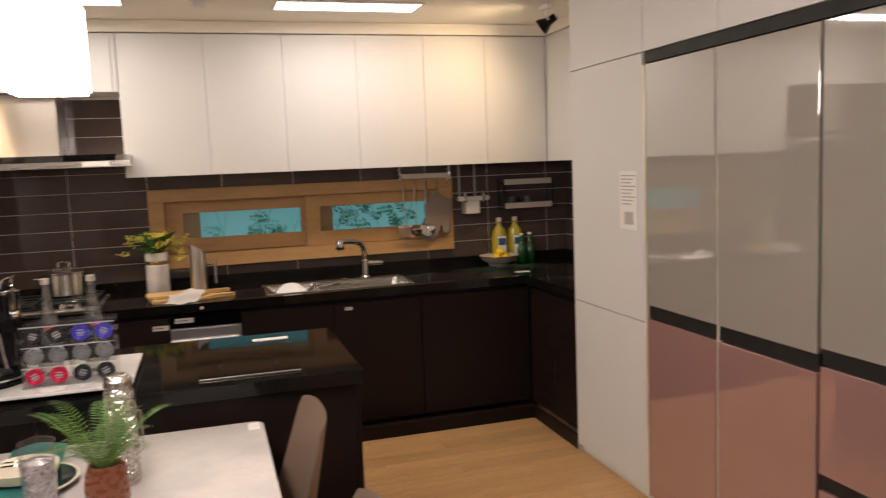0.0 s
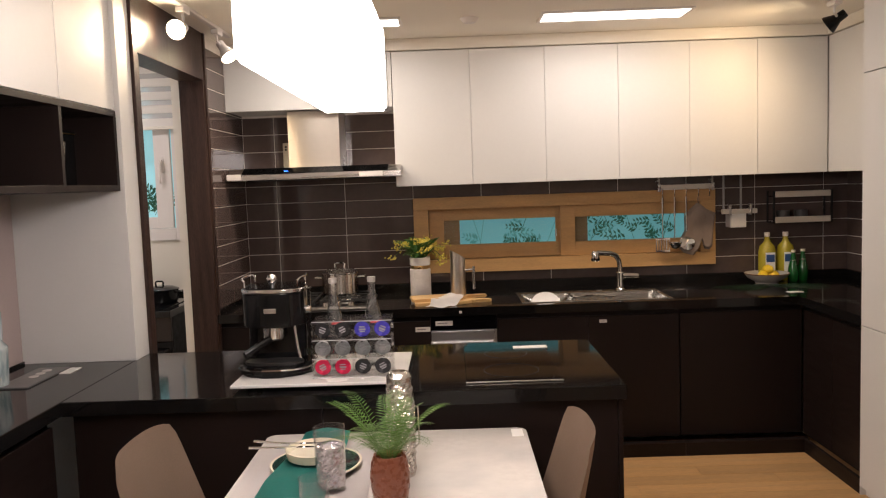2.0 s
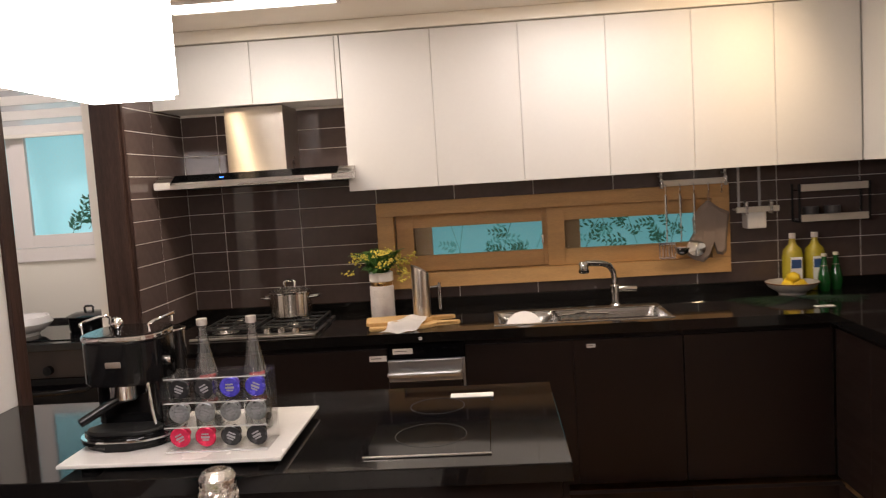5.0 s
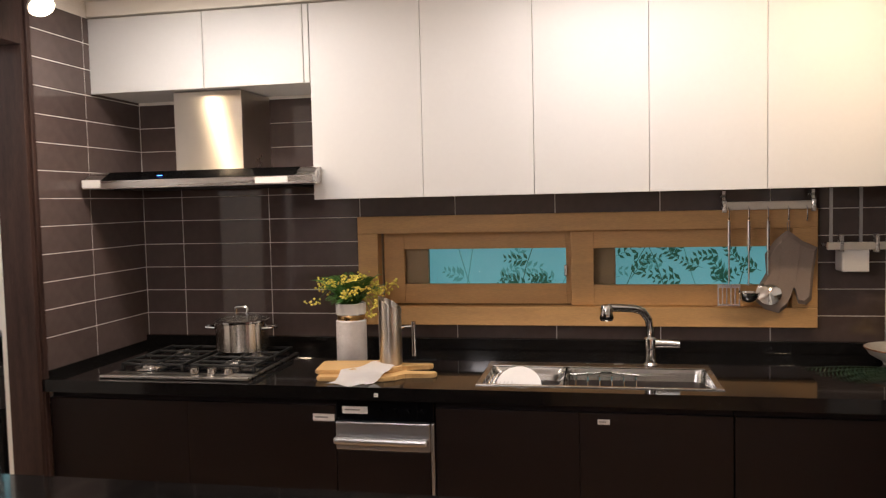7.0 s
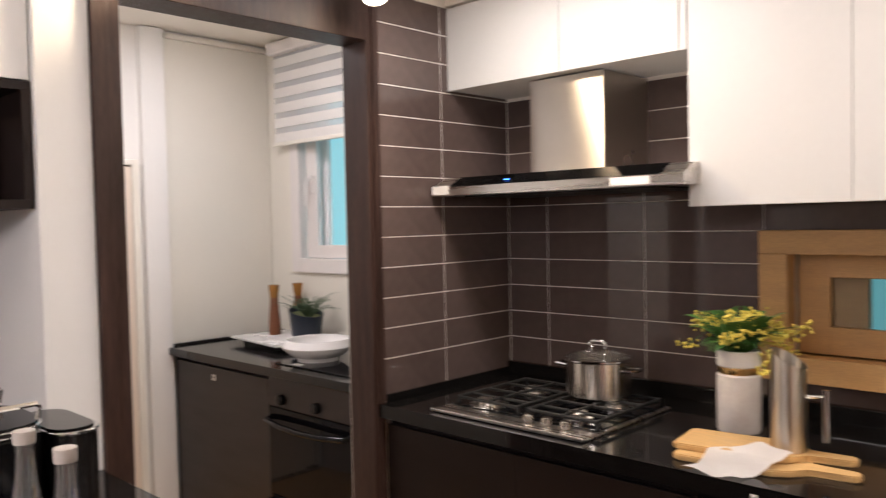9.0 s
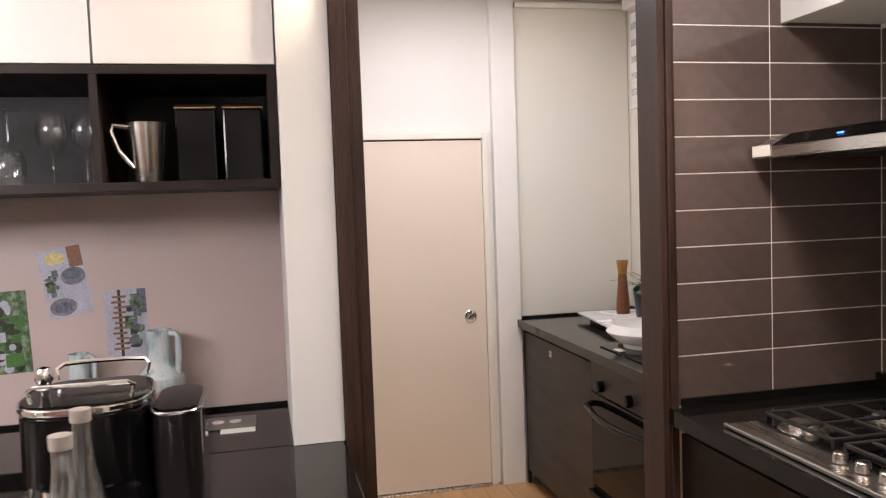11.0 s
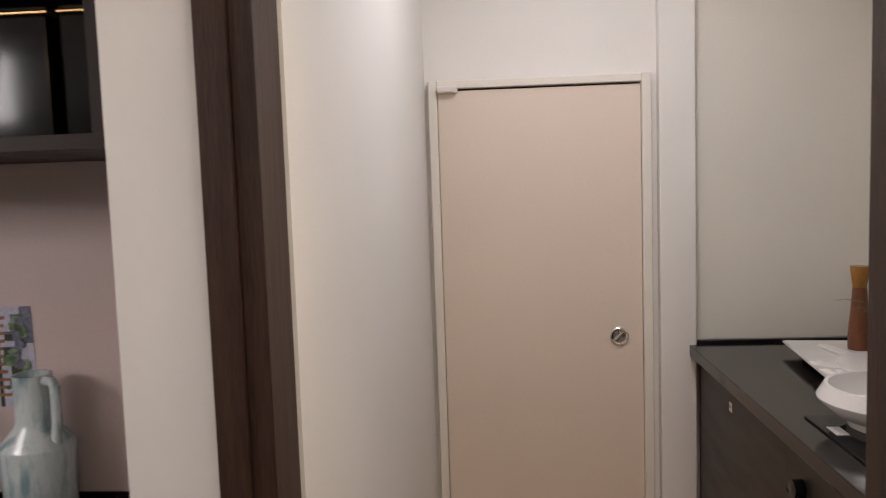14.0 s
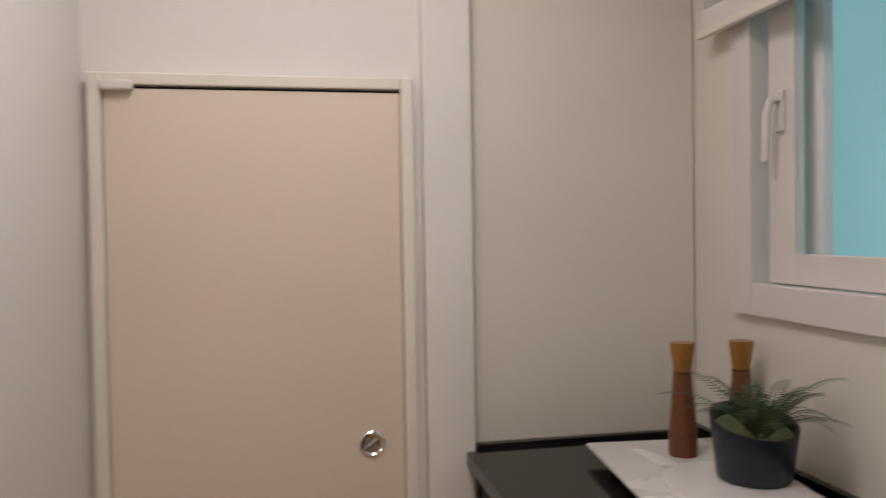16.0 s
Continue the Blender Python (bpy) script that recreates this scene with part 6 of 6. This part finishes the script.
def spotlight(eye, aim, mount, shell, label, dome=True):
    s = thing("spotlight", mount, label, "lamp", "ceiling spotlights")
    part("base", boxes((mount[0] - 0.02, mount[0] + 0.02, mount[1] - 0.045, mount[1] + 0.045, CEILING - 0.045, CEILING - 0.019), bevel=0.005), PVC, s)
    part("arm", tube(bmesh.new(), [(mount[0], mount[1], CEILING - 0.04), (mount[0], mount[1], CEILING - 0.075), tuple(Vector(eye) - (Vector(aim) - Vector(eye)).normalized() * 0.06)], 0.007, 8), PVC, s, smooth=True)
    turn = look(eye, aim)
    bm = lathe(bmesh.new(), [(0.0, 0.106), (0.018, 0.105), (0.022, 0.10), (0.024, 0.06), (0.047, 0.012), (0.048, 0.004), (0.044, 0.003), (0.040, 0.010)], seg=26)
    bmesh.ops.transform(bm, matrix=turn, verts=bm.verts)
    part("head", bm, shell, s, smooth=True)
    bulge = 1.0 if dome else 0.0
    bm = lathe(bmesh.new(), [(0.0, 0.010 - 0.030 * bulge), (0.018, 0.010 - 0.027 * bulge), (0.034, 0.010 - 0.016 * bulge), (0.043 if dome else 0.024, 0.010), (0.043 if dome else 0.024, 0.014), (0.0, 0.014)], seg=26)
    bmesh.ops.transform(bm, matrix=turn, verts=bm.verts)
    part("lens", bm, BULB, s, "bright warm lens", True)


spotlight(SPOT_A, SPOT_A_AIM, (-1.14, 3.99, CEILING), PVC, "white track spotlight turned to the coffee bar")
spotlight(SPOT_B, SPOT_B_AIM, (-1.14, 4.52, CEILING), PVC, "white track spotlight turned towards the aisle")
spotlight(SPOT_C, SPOT_C_AIM, (2.02, 4.35, CEILING), BLACK, "black ceiling spotlight turned to the wall cabinets", False)

# ---- utility room ----
ut = thing("utility_worktop", (-2.324, 5.112, UZ), "charcoal solid-surface utility worktop", "worktop")
part("slab", boxes((-3.109, -1.576, 4.777, 5.465, UZ - 0.04, UZ), bevel=0.003), USTONE, ut)
part("upstand", boxes((-3.109, -1.576, 5.444, 5.4655, UZ, UZ + 0.028), bevel=0.002), USTONE, ut)
part("upstand", boxes((-3.1085, -3.089, 4.812, 5.444, UZ, UZ + 0.012), bevel=0.002), USTONE, ut)
uc = thing("utility_cabinet", (-2.654, 5.112, 0), "brown laminate utility cabinet with recessed grip", "cabinet")
part("body", boxes((-3.068, -2.199, 4.834, 5.462, 0.09, 0.84)), UDARK, uc)
part("plinth", boxes((-3.068, -2.199, 4.872, 4.892, 0, 0.09)), BLACKM, uc)
part("door", boxes((-3.054, -2.201, 4.812, 4.833, 0.075, 0.822), bevel=0.002), UDARK, uc)
part("filler", boxes((-3.0685, -3.057, 4.812, 4.832, 0.0, 0.864)), BLACKM, uc)
tag(-2.692, -2.664, 4.8115, 0.755, 0.785, "tiny white label on the utility cabinet")
ov = thing("oven", (-1.884, 5.112, 0), "built-in black oven under the utility worktop", "oven")
part("body", boxes((-2.196, -1.584, 4.834, 5.462, 0.05, 0.862)), BLACKM, ov)
part("control_panel", boxes((-2.194, -1.586, 4.808, 4.833, 0.705, 0.86), bevel=0.003), UDARK, ov)
for x in (-2.08, -1.824):
    bm = lathe(bmesh.new(), [(0.024, 0.0), (0.023, 0.026), (0.0, 0.028)], seg=20)
    bmesh.ops.transform(bm, matrix=pose(x, 4.808, 0.745, 90), verts=bm.verts)
    part("knob", bm, BLACK, ov, "round black knob", True)
part("door", boxes((-2.194, -1.586, 4.808, 4.833, 0.30, 0.700), bevel=0.003), BGLASS, ov)
part("handle", tube(bmesh.new(), [(-2.174, 4.807, 0.655), (-2.164, 4.774, 0.648), (-2.024, 4.75, 0.640), (-1.894, 4.744, 0.638), (-1.764, 4.75, 0.640), (-1.624, 4.774, 0.648), (-1.614, 4.807, 0.655)], 0.013, 10), BLACK, ov, smooth=True)
part("drawer", boxes((-2.194, -1.586, 4.808, 4.833, 0.06, 0.295), bevel=0.003), BGLASS, ov)
part("drawer_grip", boxes((-2.189, -1.589, 4.782, 4.807, 0.255, 0.285), bevel=0.005), BLACK, ov)
uh = thing("utility_hob", (-1.874, 5.112, UZ), "black glass hob set in the utility worktop", "hob")
part("glass", boxes((-2.194, -1.624, 4.852, 5.332, UZ + 0.0005, UZ + 0.005), bevel=0.0015), BGLASS, uh)
solo("price_card", boxes((-2.094, -2.034, 4.867, 4.897, UZ + 0.0055, UZ + 0.0075)), PAPER, "white card lying on the utility hob", "label")
sb = thing("serving_board", (-2.644, 5.212, UZ), "large off-white ceramic board on the utility worktop", "tray")
bm = prism(bmesh.new(), [(-2.939, 5.062), (-2.424, 5.007), (-2.389, 5.372), (-2.904, 5.417)], BZ + 0.012, BZ + 0.022)
part("slab", soft(bm, 0.003), TRAYM, sb)
part("riser", boxes((-2.864, -2.484, 5.102, 5.342, UZ, BZ + 0.012)), BLACK, sb)
rb = thing("round_board", (-2.524, 5.232, BZ + 0.022), "round white marble board with a short handle", "board")
out = [(-2.524 + 0.165 * math.cos(radians(a)), 5.227 + 0.14 * math.sin(radians(a))) for a in range(-160, 196, 8)]
out += [(-2.689, 5.187), (-2.824, 5.162), (-2.829, 5.137), (-2.694, 5.147)]
part("board", soft(prism(bmesh.new(), out, BZ + 0.0225, BZ + 0.032), 0.002), CERAMIC, rb)
tag_card = solo("price_card", boxes((-2.514, -2.454, 5.017, 5.042, BZ + 0.0225, BZ + 0.026)), PAPER, "white price card on the ceramic board", "label")
for x, y in ((-2.779, 5.247), (-2.768, 5.397)):
    ml = thing("pepper_mill", (x, y, BZ + 0.022), "tall walnut pepper mill with brass-toned cap", "mill", "pepper mills")
    z = BZ + 0.0225
    part("body", lathe(bmesh.new(), [(0.0, z), (0.033, z), (0.034, z + 0.01), (0.033, z + 0.06), (0.0325, z + 0.0605), (0.031, z + 0.0625), (0.0325, z + 0.0645), (0.027, z + 0.125), (0.022, z + 0.20)], x, y, 28), WALNUT, ml, smooth=True)
    part("cap", lathe(bmesh.new(), [(0.021, z + 0.202), (0.024, z + 0.225), (0.029, z + 0.264), (0.029, z + 0.272), (0.0, z + 0.274)], x, y, 28), mat("varnished_brass_wood", (0.42, 0.20, 0.05), 0.22, 0.35, vary=0.15), ml, smooth=True)
PX, PY = -2.550, 5.290
pt = thing("planter", (PX, PY, BZ + 0.032), "navy planter with slanted rim and fern", "planter")
bm = bmesh.new()
lathe(bm, [(0.0, 0.0), (0.072, 0.0), (0.077, 0.006), (0.091, 0.115), (0.086, 0.115), (0.070, 0.012), (0.0, 0.010)], seg=40)
for v in bm.verts:
    if v.co.z > 0.1:
        v.co.z += -0.26 * v.co.x + 0.01
bmesh.ops.transform(bm, matrix=pose(PX, PY, BZ + 0.0325), verts=bm.verts)
part("pot", bm, NAVY, pt, smooth=True)
bm = lathe(bmesh.new(), [(0.0, 0.0), (0.081, 0.0), (0.081, -0.02)], seg=30)
bmesh.ops.transform(bm, matrix=pose(PX, PY, BZ + 0.135, 0, 14, 0), verts=bm.verts)
part("moss", bm, mat("pale_moss", (0.20, 0.22, 0.10), 0.9, vary=0.4, scale=40, bump=0.8), pt)
part("fern", fern(PX + 0.025, PY, BZ + 0.128, 38, 0.21, 0.125, 0.026, 12, 22, 0.09), FERND, pt)
wb = thing("serving_bowl", (-2.124, 5.022, UZ), "wide shallow white glazed serving bowl", "bowl")
bm = lathe(bmesh.new(), [(0.0, UZ + 0.0055), (0.116, UZ + 0.0055), (0.12, BZ + 0.006), (0.145, BZ + 0.012), (0.198, BZ + 0.050), (0.200, BZ + 0.056), (0.178, BZ + 0.088), (0.168, BZ + 0.088), (0.172, BZ + 0.075), (0.150, BZ + 0.030), (0.0, BZ + 0.022)], -2.095, 5.022, 44, 0.84, 0.84)
part("bowl", bm, CERAMIC, wb, smooth=True)
bp = thing("black_casserole", (-1.759, 5.132, UZ + 0.006), "black enamel casserole with lid on the utility hob", "pot")
z = UZ + 0.0055
part("body", lathe(bmesh.new(), [(0.0, z), (0.098, z), (0.106, z + 0.008), (0.110, z + 0.075), (0.112, z + 0.078), (0.0, z + 0.078)], -1.759, 5.132, 34), BLACK, bp, smooth=True)
part("lid", lathe(bmesh.new(), [(0.115, z + 0.0785), (0.115, z + 0.083), (0.08, z + 0.096), (0.0, z + 0.102)], -1.759, 5.132, 34), BLACK, bp, smooth=True)
part("lid_handle", tube(bmesh.new(), [(-1.782, 5.132, z + 0.099), (-1.784, 5.132, z + 0.122), (-1.776, 5.132, z + 0.129), (-1.744, 5.132, z + 0.129), (-1.736, 5.132, z + 0.122), (-1.738, 5.132, z + 0.099)], 0.006), BLACK, bp, smooth=True)
for s in (-1, 1):
    part("side_handle", tube(bmesh.new(), [(-1.759 + s * 0.106, 5.102, z + 0.062), (-1.759 + s * 0.134, 5.107, z + 0.066), (-1.759 + s * 0.134, 5.157, z + 0.066), (-1.759 + s * 0.106, 5.162, z + 0.062)], 0.006), BLACK, bp, smooth=True)

# ---- wall tiles ----
PIECES = {}


def piece(name, parent, x0, x1, y0, y1, z0, z1, material, bevel=0.0015):
    key = (name, round(x1 - x0, 3), round(y1 - y0, 3), round(z1 - z0, 3))
    if key not in PIECES:
        a, b_, c = (x1 - x0) / 2, (y1 - y0) / 2, (z1 - z0) / 2
        bm = boxes((-a, a, -b_, b_, -c, c))
        bmesh.ops.bevel(bm, geom=bm.edges[:], offset=bevel, segments=1, affect="EDGES")
        me = bpy.data.meshes.new(name)
        bm.to_mesh(me)
        bm.free()
        me.materials.append(material)
        PIECES[key] = me
    ob = new(name, PIECES[key])
    ob.location = ((x0 + x1) / 2, (y0 + y1) / 2, (z0 + z1) / 2)
    ob.parent = parent


ROW, COL, G = 0.111, 0.443, 0.0019
for k in range(-1, 13):
    z0, z1 = 1.029 + k * ROW, 1.029 + (k + 1) * ROW
    if k == -1:
        z0 = 0.918
    cut = k in (0, 1, 2, 3)
    for c in range(-4, 6):
        x0, x1 = 0.264 + c * COL, 0.264 + (c + 1) * COL
        x0, x1 = max(x0, W + 0.002), min(x1, 2.638)
        spans = [(x0, x1)]
        if cut:
            spans = [(a, b_) for a, b_ in ((x0, min(x1, -0.172)), (max(x0, 1.759), x1)) if b_ - a > 0.03]
        if z0 > 1.57:
            spans = [(a, min(b_, -0.264)) for a, b_ in spans if min(b_, -0.264) - a > 0.03]
        if z0 > 2.02:
            spans = []
        for a, b_ in spans:
            if b_ - a > 0.03:
                piece("tile", wall_north, a + G, b_ - G, N - 0.003, N + 0.005, z0 + G, z1 - G, TILE, 0.0008)
    for y0, y1 in ((5.022, N - 0.004), (4.690, 5.022)):
        if z1 < 2.47:
            piece("tile", wall_tile, W - 0.005, W + 0.003, y0 + G, y1 - G, (Z + 0.002 if k == -1 else z0) + G, min(z1, CEILING) - G, TILE, 0.0008)

for k in range(-1, 5):
    for y0, y1 in ((4.985, N - 0.004), (4.542, 4.985), (4.099, 4.542), (3.906, 4.099)):
        z0, z1 = (0.918 if k == -1 else 1.029 + k * ROW), min(1.029 + (k + 1) * ROW, 1.558)
        piece("tile", wall_short, 2.6315, 2.638, y0 + G, y1 - G, z0 + G, z1 - G, TILE, 0.0008)

# ---- floor planks ----
rr = random.Random(11)
y = -1.2
i = 0
while y < 4.9:
    x = -3.1 - 0.37 * (i % 3)
    while x < 2.6:
        x1 = x + 1.2
        xa, xb = max(x, -3.11 if y > 3.7 else -1.755), min(x1, 2.635)
        if xb - xa > 0.05:
            piece("plank", floor, xa + 0.0008, xb - 0.0008, y + 0.0008, y + 0.1192, -0.0125, 0.0, FLOORW, 0.0008)
        x = x1
    y += 0.12
    i += 1
